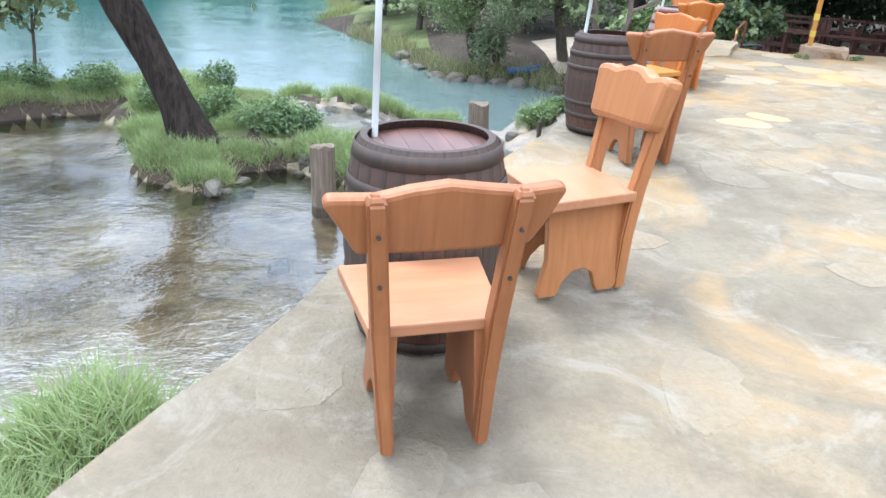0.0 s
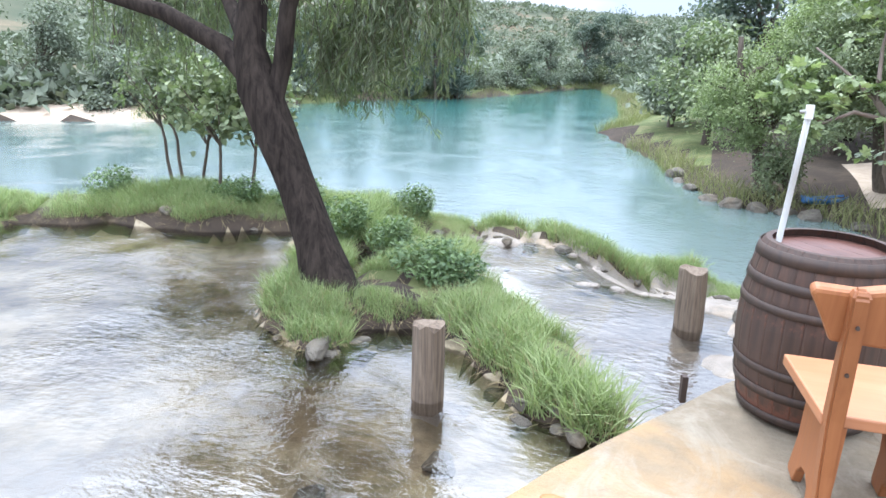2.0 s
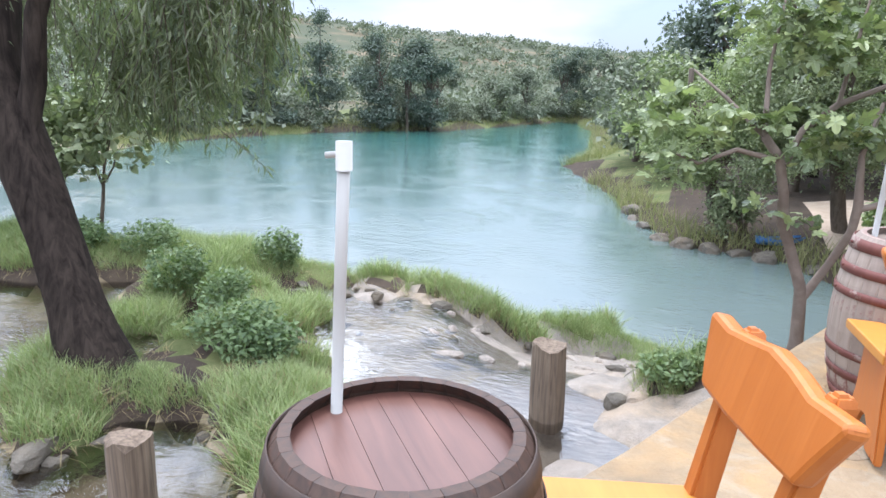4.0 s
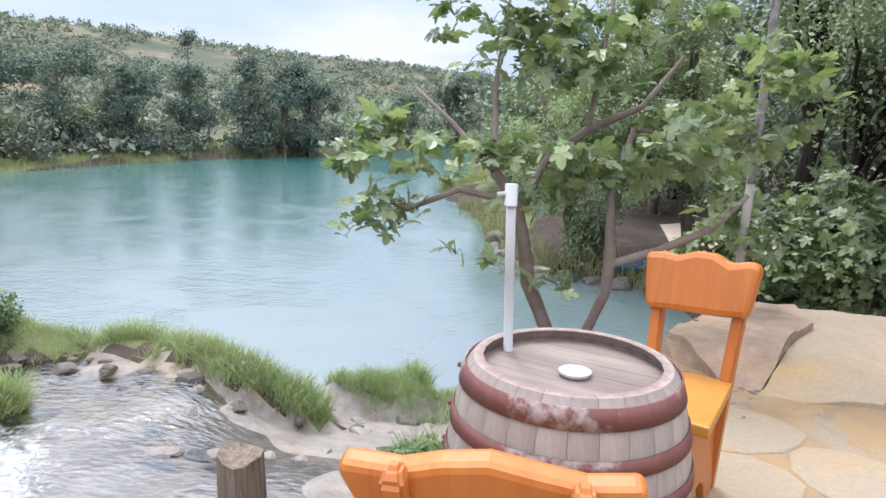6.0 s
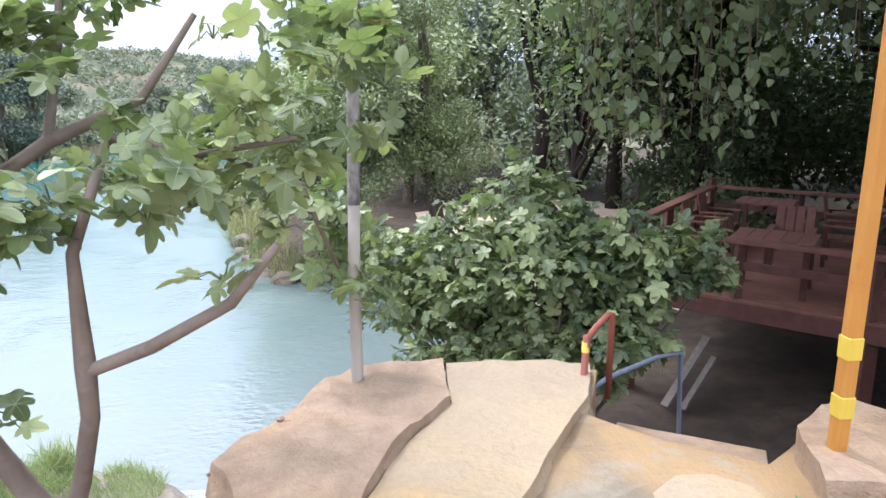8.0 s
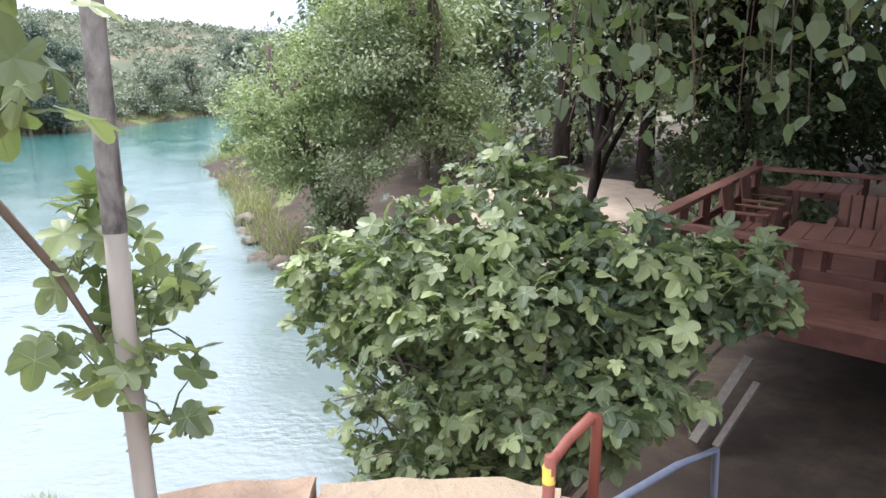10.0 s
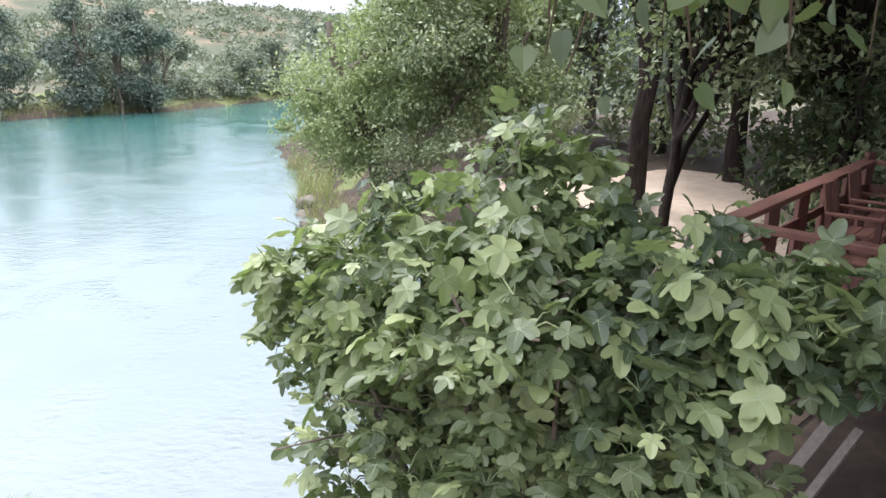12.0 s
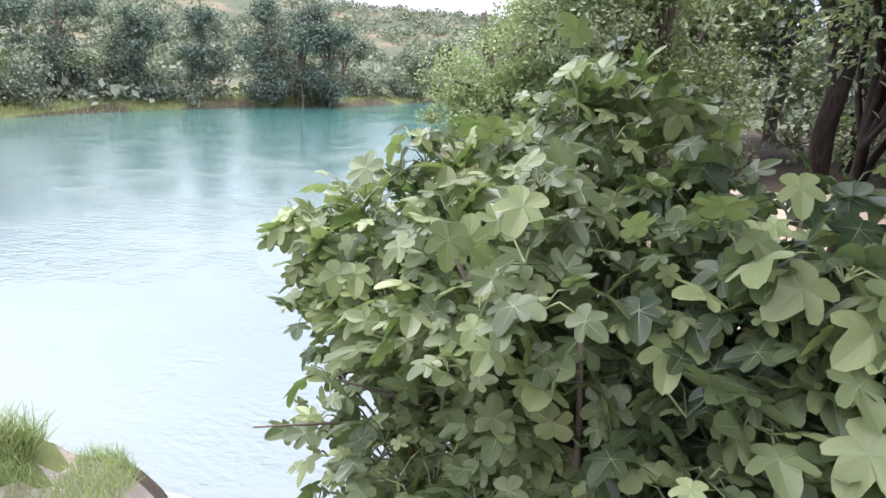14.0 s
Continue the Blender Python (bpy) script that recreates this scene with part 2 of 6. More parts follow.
M_STAVE_PALE = wood_material("weathered_oak", (0.26, 0.21, 0.18), (0.38, 0.32, 0.28), rough=0.7, worn=(0.20, 0.10, 0.085))
M_HOOP = wood_material("rusted_hoop", (0.045, 0.034, 0.030), (0.085, 0.055, 0.042), rough=0.6)
M_HOOP_RED = wood_material("red_painted_hoop", (0.13, 0.045, 0.038), (0.18, 0.07, 0.058), rough=0.6, worn=(0.30, 0.24, 0.21))
M_HEAD = wood_material("barrel_head_wood", (0.095, 0.043, 0.034), (0.165, 0.08, 0.062), grain=(12, 1.2, 12), rough=0.33, spec=0.6)
M_HEAD_PALE = wood_material("weathered_head", (0.155, 0.122, 0.10), (0.27, 0.225, 0.19), grain=(12, 1.2, 12), rough=0.72, spec=0.25)
M_PIPE = Mat("white_plastic", 0.35).mat
M_PIPE.node_tree.nodes["Principled BSDF"].inputs["Base Color"].default_value = (0.42, 0.41, 0.39, 1)
M_POST = wood_material("weathered_post", (0.085, 0.062, 0.046), (0.28, 0.22, 0.165), grain=(16, 16, 1.0), rough=0.85)
M_BARK = wood_material("bark", (0.014, 0.011, 0.010), (0.058, 0.046, 0.039), grain=(9, 9, 1.5), rough=0.95, spec=0.1)
M_FIGBARK = wood_material("fig_bark", (0.16, 0.125, 0.105), (0.27, 0.225, 0.195), grain=(4, 4, 4), rough=0.85, spec=0.2)
M_GREYBARK = wood_material("grey_bark", (0.09, 0.075, 0.06), (0.18, 0.15, 0.125), grain=(6, 6, 2), rough=0.9, spec=0.1)
L_FIG = leaf_material("fig_leaf", (0.030, 0.058, 0.037), (0.42, 0.48, 0.23), 0.38, 0.34, 0.5, 0.26)
L_WILLOW = leaf_material("willow_leaf", (0.078, 0.096, 0.068), (0.20, 0.215, 0.135), 0.5, 0.35)
L_POPLAR = leaf_material("poplar_leaf", (0.05, 0.075, 0.045), (0.15, 0.18, 0.10), 0.35, 0.3)
L_BANK = leaf_material("bank_leaf", (0.12, 0.158, 0.092), (0.29, 0.32, 0.175), 0.55, 0.2)
L_BRIGHT = leaf_material("bright_leaf", (0.165, 0.21, 0.10), (0.36, 0.41, 0.20), 0.55, 0.3)
# far leaf colours lifted and greyed to stand in for haze
L_FAR = leaf_material("hazed_far_leaf", (0.14, 0.165, 0.125), (0.23, 0.25, 0.185), 0.8, 0.1, 0.1)
L_FARDARK = leaf_material("hazed_far_dark_leaf", (0.10, 0.13, 0.11), (0.16, 0.19, 0.155), 0.8, 0.1, 0.1)
# leaf colour far darker than other foliage: the grove's shade is painted in
L_SHADE = leaf_material("shade_darkened_leaf", (0.019, 0.030, 0.018), (0.052, 0.070, 0.034), 0.6, 0.12, 0.2)
L_GRASS = leaf_material("grass_blade", (0.16, 0.22, 0.09), (0.40, 0.45, 0.22), 0.6, 0.4)
L_WEED = leaf_material("weed_leaf", (0.055, 0.095, 0.045), (0.19, 0.26, 0.115), 0.5, 0.25)
L_DRY = leaf_material("dry_grass_blade", (0.232, 0.170, 0.091), (0.418, 0.320, 0.194), 0.7, 0.3)
# darker red on posts, joists and legs; paler on boards, slats and handrails
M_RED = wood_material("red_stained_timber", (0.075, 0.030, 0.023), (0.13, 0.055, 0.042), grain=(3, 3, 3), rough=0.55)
M_RED_TOP = wood_material("paler_red_timber", (0.15, 0.062, 0.045), (0.22, 0.105, 0.074), grain=(3, 3, 3), rough=0.6)
M_YELLOW = wood_material("ochre_paint", (0.42, 0.185, 0.035), (0.50, 0.24, 0.05), rough=0.5, worn=(0.40, 0.15, 0.03))
M_BAND = wood_material("yellow_band_paint", (0.55, 0.40, 0.05), (0.62, 0.46, 0.07), rough=0.5)
M_POLE = wood_material("lichened_pole", (0.06, 0.05, 0.048), (0.30, 0.28, 0.26), grain=(9, 9, 5), rough=0.8)
M_POLE_LOW = wood_material("pale_pole", (0.34, 0.31, 0.28), (0.42, 0.39, 0.36), grain=(4, 4, 1), rough=0.8)
M_RUBBLE = stone_material("reddish_rubble", ((0.22, 0.12, 0.085), (0.30, 0.18, 0.13), (0.34, 0.24, 0.18), (0.16, 0.09, 0.07)), 6.0, 0.9, 0.6)
M_RAIL = wood_material("red_oxide_paint", (0.20, 0.055, 0.038), (0.27, 0.085, 0.055), rough=0.5)
M_PLANK = wood_material("grey_plank", (0.13, 0.115, 0.10), (0.22, 0.195, 0.17), rough=0.85)
M_BLUE = Mat("blue_plastic", 0.4).mat
M_BLUE.node_tree.nodes["Principled BSDF"].inputs["Base Color"].default_value = (0.05, 0.14, 0.32, 1)
M_STEEL = wood_material("blue_grey_paint", (0.10, 0.12, 0.17), (0.16, 0.18, 0.24), rough=0.5)
L_REED = leaf_material("reed_blade", (0.151, 0.170, 0.068), (0.325, 0.300, 0.148), 0.6, 0.3)

# ---- mesh helpers ----
RNG = np.random.default_rng(7)


def fast_mesh(name, verts, faces, mat, smooth=False):
    """A mesh from arrays of vertices and equal-sized faces."""
    verts, faces = np.asarray(verts, dtype=np.float32), np.asarray(faces, dtype=np.int32)
    me = bpy.data.meshes.new(name)
    k = faces.shape[1]
    me.vertices.add(len(verts))
    me.vertices.foreach_set("co", verts.ravel())
    me.loops.add(faces.size)
    me.loops.foreach_set("vertex_index", faces.ravel())
    me.polygons.add(len(faces))
    me.polygons.foreach_set("loop_start", np.arange(0, faces.size, k, dtype=np.int32))
    me.polygons.foreach_set("use_smooth", np.full(len(faces), smooth))
    me.update(calc_edges=True)
    me.validate()
    if mat:
        me.materials.append(mat)
    return me


def link(name, me, parent=None, label=""):
    ob = new(name, me)
    if parent:
        ob.parent = parent
    if label:
        ob["label"] = label
    return ob


def part(name, bm, mat, parent=None, label="", smooth=False):
    me = bpy.data.meshes.new(name)
    bmesh.ops.recalc_face_normals(bm, faces=bm.faces)
    if smooth:
        for f in bm.faces:
            f.smooth = True
    bm.to_mesh(me)
    bm.free()
    me.materials.append(mat)
    return link(name, me, parent, label)


def thing(name, at, rz=0.0, label="", category="", group="", tilt=0.0):
    ob = new(name)
    ob.matrix_basis = pose(*at, tilt, 0, rz)
    return tagged(ob, label, category, group)


def prism(outline, depth, axis="y", bevel=0.006, taper=1.0):
    """An outline of (a, b) pairs drawn out to the given thickness along an axis, with eased edges."""
    bm = bmesh.new()
    rows = []
    for s in (-0.5, 0.5):
        row = []
        for a, b in outline:
            co = {"y": (a, s * depth, b), "x": (s * depth, a, b), "z": (a, b, s * depth)}[axis]
            row.append(bm.verts.new(co))
        rows.append(row)
    n = len(outline)
    bm.faces.new(rows[0])
    bm.faces.new(rows[1][::-1])
    for k in range(n):
        bm.faces.new((rows[0][k], rows[1][k], rows[1][(k + 1) % n], rows[0][(k + 1) % n]))
    bmesh.ops.recalc_face_normals(bm, faces=bm.faces)
    if bevel:
        sharp = [e for e in bm.edges if len(e.link_faces) == 2 and e.calc_face_angle(0) > 0.5]
        bmesh.ops.bevel(bm, geom=sharp, offset=bevel, segments=2, affect="EDGES", profile=0.5)
    return bm


def beam(a, b, w, h, bevel=0.006, up=(0, 0, 1)):
    """A squared timber from a to b."""
    a, b = Vector(a), Vector(b)
    d = (b - a)
    z = d.normalized()
    x = z.cross(Vector(up))
    if x.length < 1e-3:
        x = Vector((1, 0, 0))
    x.normalize()
    y = z.cross(x)
    bm = bmesh.new()
    rings = []
    for c in (a, b):
        rings.append([bm.verts.new(c + x * sx * w / 2 + y * sy * h / 2) for sx, sy in ((-1, -1), (1, -1), (1, 1), (-1, 1))])
    bm.faces.new(rings[0][::-1])
    bm.faces.new(rings[1])
    for k in range(4):
        bm.faces.new((rings[0][k], rings[0][(k + 1) % 4], rings[1][(k + 1) % 4], rings[1][k]))
    if bevel:
        bmesh.ops.bevel(bm, geom=list(bm.edges), offset=bevel, segments=2, affect="EDGES", profile=0.5)
    return bm


def tube_arrays(pts, radii, sides=8, wobble=0.0, cap=True):
    """Vertices and quads of a tube along a path."""
    pts = [Vector(p) for p in pts]
    verts, faces = [], []
    ref = Vector((0.31, 0.95, 0.1))
    for k, p in enumerate(pts):
        d = (pts[min(k + 1, len(pts) - 1)] - pts[max(k - 1, 0)]).normalized()
        x = d.cross(ref)
        if x.length < 0.05:
            x = d.cross(Vector((1, 0, 0)))
        x.normalize()
        y = d.cross(x)
        for s in range(sides):
            a = 2 * math.pi * s / sides
            r = radii[k] * (1 + wobble * (noise.noise(p * 3.1 + Vector((math.cos(a), math.sin(a), 0)) * 1.3)))
            verts.append(p + (x * math.cos(a) + y * math.sin(a)) * r)
    for k in range(len(pts) - 1):
        for s in range(sides):
            t = (s + 1) % sides
            faces.append((k * sides + s, k * sides + t, (k + 1) * sides + t, (k + 1) * sides + s))
    if cap:
        for k in (0, len(pts) - 1):
            c = len(verts)
            verts.append(pts[k])
            for s in range(0, sides):
                t = (s + 1) % sides
                faces.append((c, k * sides + s, k * sides + t, k * sides + t) if False else (c, k * sides + s, k * sides + t, c))
    return verts, faces


def tubes(name, runs, mat, parent=None, label="", sides=8, wobble=0.0):
    """Several tubes (paths with radii) joined in one mesh."""
    me = bpy.data.meshes.new(name)
    verts, faces = [], []
    for pts, radii in runs:
        v, f = tube_arrays(pts, radii, sides, wobble)
        o = len(verts)
        verts += v
        faces += [tuple(dict.fromkeys(i + o for i in q)) for q in f]
    me.from_pydata([tuple(v) for v in verts], [], faces)
    for p in me.polygons:
        p.use_smooth = True
    me.materials.append(mat)
    return link(name, me, parent, label)


def bend(a, b, steps=6, sag=0.0, jitter=0.05, seed=0):
    """A crooked path from a to b."""
    a, b = Vector(a), Vector(b)
    out = []
    for k in range(steps + 1):
        t = k / steps
        p = a.lerp(b, t)
        p.z += sag * math.sin(math.pi * t)
        if 0 < k < steps:
            p += noise.noise_vector(p * 1.7 + Vector((seed, 0, 0))) * jitter
        out.append(p)
    return out


def taper(r0, r1, n):
    return [r0 + (r1 - r0) * k / (n - 1) for k in range(n)]


# ---- leaves ----
LEAF_PLAIN = (np.array([(0, 0, 0), (0.27, 0.45, 0.06), (0, 1, 0), (-0.27, 0.45, 0.06)]), np.array([(0, 1, 2), (0, 2, 3)]))
LEAF_WILLOW = (np.array([(0, 0, 0), (0.085, 0.4, 0.02), (0, 1, -0.12), (-0.085, 0.4, 0.02)]), np.array([(0, 1, 2), (0, 2, 3)]))
LEAF_BLADE = (np.array([(-0.013, 0, 0), (0.013, 0, 0), (0.011, 0.12, 0.5), (-0.011, 0.12, 0.5), (0, 0.5, 0.86)]), np.array([(0, 1, 2), (0, 2, 3), (3, 2, 4)]))


def lobed(points, curl=0.06):
    """A fan leaf from half an outline, mirrored, folded along its rib."""
    right = [(x, y) for x, y in points]
    left = [(-x, y) for x, y in reversed(points) if x > 1e-6]
    ring = right + left
    v = [(0, 0.32, 0.0)] + [(x, y, curl * abs(x) * 2 - 0.10 * max(0, y - 0.5)) for x, y in ring]
    n = len(ring)
    f = [(0, 1 + k, 1 + (k + 1) % n) for k in range(n)]
    return np.array(v), np.array(f)


LEAF_FIG = lobed([(0, 0), (0.07, -0.08), (0.19, -0.11), (0.35, -0.05), (0.43, 0.07), (0.40, 0.17), (0.285, 0.245), (0.40, 0.33), (0.49, 0.43), (0.53, 0.56), (0.44, 0.65), (0.35, 0.62), (0.25, 0.55), (0.235, 0.68), (0.21, 0.82), (0.13, 0.96), (0, 1.03)])
LEAF_FIG[0][1:, 2] += 0.022 * np.cos(np.arctan2(LEAF_FIG[0][1:, 0], LEAF_FIG[0][1:, 1] - 0.3) * 5.0 + np.pi)
LEAF_FIG[0][:, 2] -= 0.22 * (LEAF_FIG[0][:, 0] ** 2 + (LEAF_FIG[0][:, 1] - 0.3) ** 2)


def ribbed(leaf, tips, half=0.011, lift=0.010):
    """Adds thin raised ribs from the leaf's middle to the tips of its lobes."""
    v, f = leaf
    vs, fs = list(map(tuple, v)), list(map(tuple, f))
    hub = Vector(vs[0])
    for k in tips:
        tip = Vector(vs[k])
        side = Vector((-(tip - hub).y, (tip - hub).x, 0)).normalized() * half
        up, base = Vector((0, 0, lift)), len(vs)
        vs += [tuple(hub - side + up), tuple(hub + side + up), tuple(hub.lerp(tip, 0.92) + up)]
        fs.append((base, base + 1, base + 2))
    return np.array(vs), np.array(fs), np.arange(len(vs)) >= len(v)


LEAF_FIG = ribbed(LEAF_FIG, [k + 1 for k, (x, y, z) in enumerate(LEAF_FIG[0][1:]) if min(math.hypot(abs(x) - a, y - b) for a, b in ((0, 0), (0, 1.03), (0.53, 0.56), (0.43, 0.07))) < 1e-3])
LEAF_HEART = lobed([(0, 0), (0.12, -0.07), (0.30, -0.02), (0.42, 0.18), (0.40, 0.40), (0.28, 0.65), (0.12, 0.85), (0, 1.0)], 0.05)


def rotations(yaw, pitch, roll):
    """Rotation matrices, leaf axis y: turned about it by roll, tipped up by pitch, then swung by yaw."""
    cy, sy, cp, sp, cr, sr = np.cos(yaw), np.sin(yaw), np.cos(pitch), np.sin(pitch), np.cos(roll), np.sin(roll)
    z, o = np.zeros_like(yaw), np.ones_like(yaw)
    rz = np.stack([np.stack([cy, -sy, z], -1), np.stack([sy, cy, z], -1), np.stack([z, z, o], -1)], -2)
    rx = np.stack([np.stack([o, z, z], -1), np.stack([z, cp, -sp], -1), np.stack([z, sp, cp], -1)], -2)
    ry = np.stack([np.stack([cr, z, sr], -1), np.stack([z, o, z], -1), np.stack([-sr, z, cr], -1)], -2)
    return rz @ rx @ ry


def scatter(name, template, at, size, yaw, pitch, roll, mat, parent=None, label=""):
    """Copies of a small leaf at many places, in one mesh."""
    tv, tf = template[:2]
    at = np.asarray(at, dtype=float)
    n = len(at)
    r = rotations(yaw, pitch, roll)
    v = np.einsum("nij,vj->nvi", r, tv) * np.asarray(size).reshape(-1, 1, 1) + at[:, None, :]
    f = (tf[None] + (np.arange(n) * len(tv))[:, None, None]).reshape(-1, tf.shape[1])
    me = fast_mesh(name, v.reshape(-1, 3), f, mat, False)
    if len(template) > 2:
        me.attributes.new("rib", "FLOAT", "POINT").data.foreach_set("value", np.tile(template[2].astype(np.float32), n))
    return link(name, me, parent, label)


def cloud(blobs, count, rng, shell=0.55, clump=0.0, clumps=60):
    """Points through lumps (centre, radii), thicker towards their skins, gathered in clumps with gaps between."""
    blobs = [(np.array(c, float), np.array(r if hasattr(r, "__len__") else (r, r, r), float)) for c, r in blobs]
    w = np.array([r.prod() ** (2 / 3) for _, r in blobs])
    pick = rng.choice(len(blobs), clumps if clump else count, p=w / w.sum())
    d = rng.normal(size=(len(pick), 3))
    d /= np.linalg.norm(d, axis=1)[:, None]
    rad = shell + (1 - shell) * rng.random(len(pick)) ** 0.6
    c = np.array([blobs[k][0] for k in pick])
    r = np.array([blobs[k][1] for k in pick])
    pts = c + d * r * rad[:, None] * (0.85 + 0.3 * rng.random((len(pick), 1)))
    if clump:
        k = rng.integers(0, len(pts), count)
        s = clump * (0.5 + rng.random(len(pts)))[k]
        pts = pts[k] + rng.normal(size=(count, 3)) * s[:, None] * np.array((1, 1, 0.7))
    return pts


def foliage(name, blobs, count, size, mat, parent, rng, template=LEAF_PLAIN, clump=0.0, clumps=60, droop=-0.5, label="", shell=0.55):
    at = cloud(blobs, count, rng, shell, clump, clumps)
    n = len(at)
    return scatter(name, template, at, size * (0.6 + 0.8 * rng.random(n)), rng.random(n) * 2 * math.pi, droop + rng.normal(size=n) * 0.5, rng.normal(size=n) * 0.6, mat, parent, label)

# ---- the lie of the land ----
LAKE_Z, POOL_Z = -2.55, -0.96
LAKE = np.array([(-16, 6.5), (-6.6, 10.4), (-3.6, 11.7), (-0.8, 12.1), (1.1, 12.3), (2.1, 12.9), (2.7, 13.9), (3.1, 13.6), (3.5, 12.7), (4.2, 12.2), (5.0, 11.6), (5.6, 12.3), (6.0, 14.0), (6.8, 17.0), (6.8, 20.5), (5.5, 23.0), (3.15, 23.3), (1.3, 28.0), (0.8, 30.6), (-1.1, 35.0), (-3.1, 40.0), (-2.6, 47.0), (-4.0, 56.0), (-6.0, 70.0), (-9.0, 80.0), (-9.5, 87.0), (-13.0, 84.0), (-17.4, 62.0), (-24.2, 53.8), (-27.0, 43.3), (-28.0, 36.5), (-25.6, 31.6), (-30.5, 29.0), (-42.0, 22.0), (-38.0, 8.0)])
EDGE = [(-1.6, -3.0), (-0.45, 0.0), (0.39, 1.53), (0.57, 1.91), (0.73, 2.15), (0.91, 2.51), (1.04, 2.82), (1.33, 3.25), (1.62, 3.61), (1.82, 4.02), (2.00, 4.35), (2.35, 4.88), (2.53, 5.16), (2.66, 5.36), (2.95, 5.98), (3.30, 6.70), (3.52, 7.15), (3.71, 7.50), (3.93, 7.94), (4.28, 8.65), (4.62, 9.31), (4.77, 9.61), (4.96, 10.06), (5.15, 10.42), (5.37, 10.40), (5.65, 10.44), (6.16, 10.42), (6.36, 10.36), (6.17, 9.90), (6.38, 9.68), (6.72, 9.46), (6.86, 9.56), (7.15, 9.80), (7.45, 9.62), (8.6, 9.3), (12.0, 8.2)]
TERRACE = np.array(EDGE + [(12.0, -3.0)])


def ground_z(y):
    """The terrace's rise along the walk."""
    return float(np.interp(y, (-3, 0, 1.6, 5.1, 9, 12), (-0.09, 0, 0.05, 0.235, 0.29, 0.33)))


def edge_distance(x, y, poly):
    """Distance to a polygon's outline, negative inside."""
    best = np.full(x.shape, 1e9)
    inside = np.zeros(x.shape, bool)
    n = len(poly)
    for k in range(n):
        (ax, ay), (bx, by) = poly[k], poly[(k + 1) % n]
        dx, dy = bx - ax, by - ay
        t = np.clip(((x - ax) * dx + (y - ay) * dy) / (dx * dx + dy * dy), 0, 1)
        best = np.minimum(best, (x - ax - t * dx) ** 2 + (y - ay - t * dy) ** 2)
        if ay != by:
            cross = ((ay > y) != (by > y)) & (x < dx * (y - ay) / dy + ax)
            inside ^= cross
    d = np.sqrt(best)
    return np.where(inside, -d, d)


def smooth(a, b, v):
    t = np.clip((v - a) / (b - a), 0, 1)
    return t * t * (3 - 2 * t)


def wave_noise(x, y, scale, seed=0):
    """A cheap lumpy field between about -1 and 1."""
    r = np.random.default_rng(seed)
    out = np.zeros(x.shape)
    for k in range(6):
        a, p, q = r.random() * 6.28, r.random() * 6.28, scale * (0.6 + 1.1 * r.random())
        out += np.sin(x * math.cos(a) * q + y * math.sin(a) * q + p)
    return out / 3.5


def path_mask(x, y, pts, width):
    best = np.full(x.shape, 1e9)
    for (ax, ay), (bx, by) in zip(pts, pts[1:]):
        dx, dy = bx - ax, by - ay
        t = np.clip(((x - ax) * dx + (y - ay) * dy) / (dx * dx + dy * dy), 0, 1)
        best = np.minimum(best, np.hypot(x - ax - t * dx, y - ay - t * dy))
    return np.clip(1 - best / width, 0, 1)


# grassy mounds that stand out of the shallow water: x, y, radius, height over the bed
MOUNDS = [(-1.05, 7.75, 0.62, 0.45), (-0.75, 7.25, 0.35, 0.28), (-0.45, 8.1, 0.50, 0.42), (-0.55, 8.75, 0.65, 0.42), (0.05, 8.35, 0.55, 0.38), (0.62, 8.05, 0.55, 0.38), (1.1, 7.55, 0.50, 0.36), (1.45, 7.0, 0.42, 0.30), (1.85, 6.7, 0.26, 0.24), (-0.4, 9.3, 0.5, 0.36), (0.1, 8.9, 0.45, 0.34),
          (-1.9, 9.3, 0.5, 0.2), (-6.6, 9.9, 0.8, 0.40), (-5.6, 10.5, 0.9, 0.45), (-4.6, 10.7, 1.0, 0.50), (-3.6, 11.1, 0.9, 0.45), (-2.7, 11.5, 0.7, 0.36), (-1.9, 11.3, 0.8, 0.40), (-1.2, 11.5, 0.55, 0.30), (-0.3, 11.75, 0.5, 0.30), (0.4, 11.75, 0.5, 0.30), (1.0, 11.6, 0.45, 0.28), (1.5, 11.7, 0.4, 0.22),
          (-7.6, 8.6, 0.8, 0.35), (-7.8, 9.6, 0.6, 0.30), (-0.05, 2.6, 0.45, 0.45), (-0.35, 1.9, 0.6, 0.55), (-0.8, 1.1, 0.8, 0.55), (1.9, 13.2, 0.75, 0.45), (3.25, 9.6, 0.30, 0.42), (-2.2, 10.3, 0.7, 0.40), (-1.3, 10.2, 0.5, 0.35), (-0.5, 10.1, 0.35, 0.25), (-0.42, 0.85, 0.42, 0.5), (-0.8, 0.2, 0.5, 0.5)]


# bare lumps of travertine at the terrace's foot and in the cascade
LUMPS = [(2.75, 8.2, 0.42, 0.15), (3.3, 9.2, 0.6, 0.26), (3.75, 9.9, 0.7, 0.52), (3.4, 10.4, 0.5, 0.30), (2.8, 9.9, 0.5, 0.20), (2.9, 11.0, 0.4, 0.28), (-0.15, 11.15, 0.40, 0.20), (0.5, 11.2, 0.3, 0.16), (-0.1, 9.1, 0.30, 0.20), (0.45, 9.0, 0.25, 0.16), (-0.8, 9.7, 0.3, 0.2), (1.3, 11.0, 0.3, 0.18), (2.2, 12.0, 0.4, 0.22), (1.6, 12.2, 0.35, 0.22), (2.6, 12.7, 0.35, 0.25), (0.58, 6.62, 0.22, 0.10), (2.38, 9.03, 0.20, 0.08)]


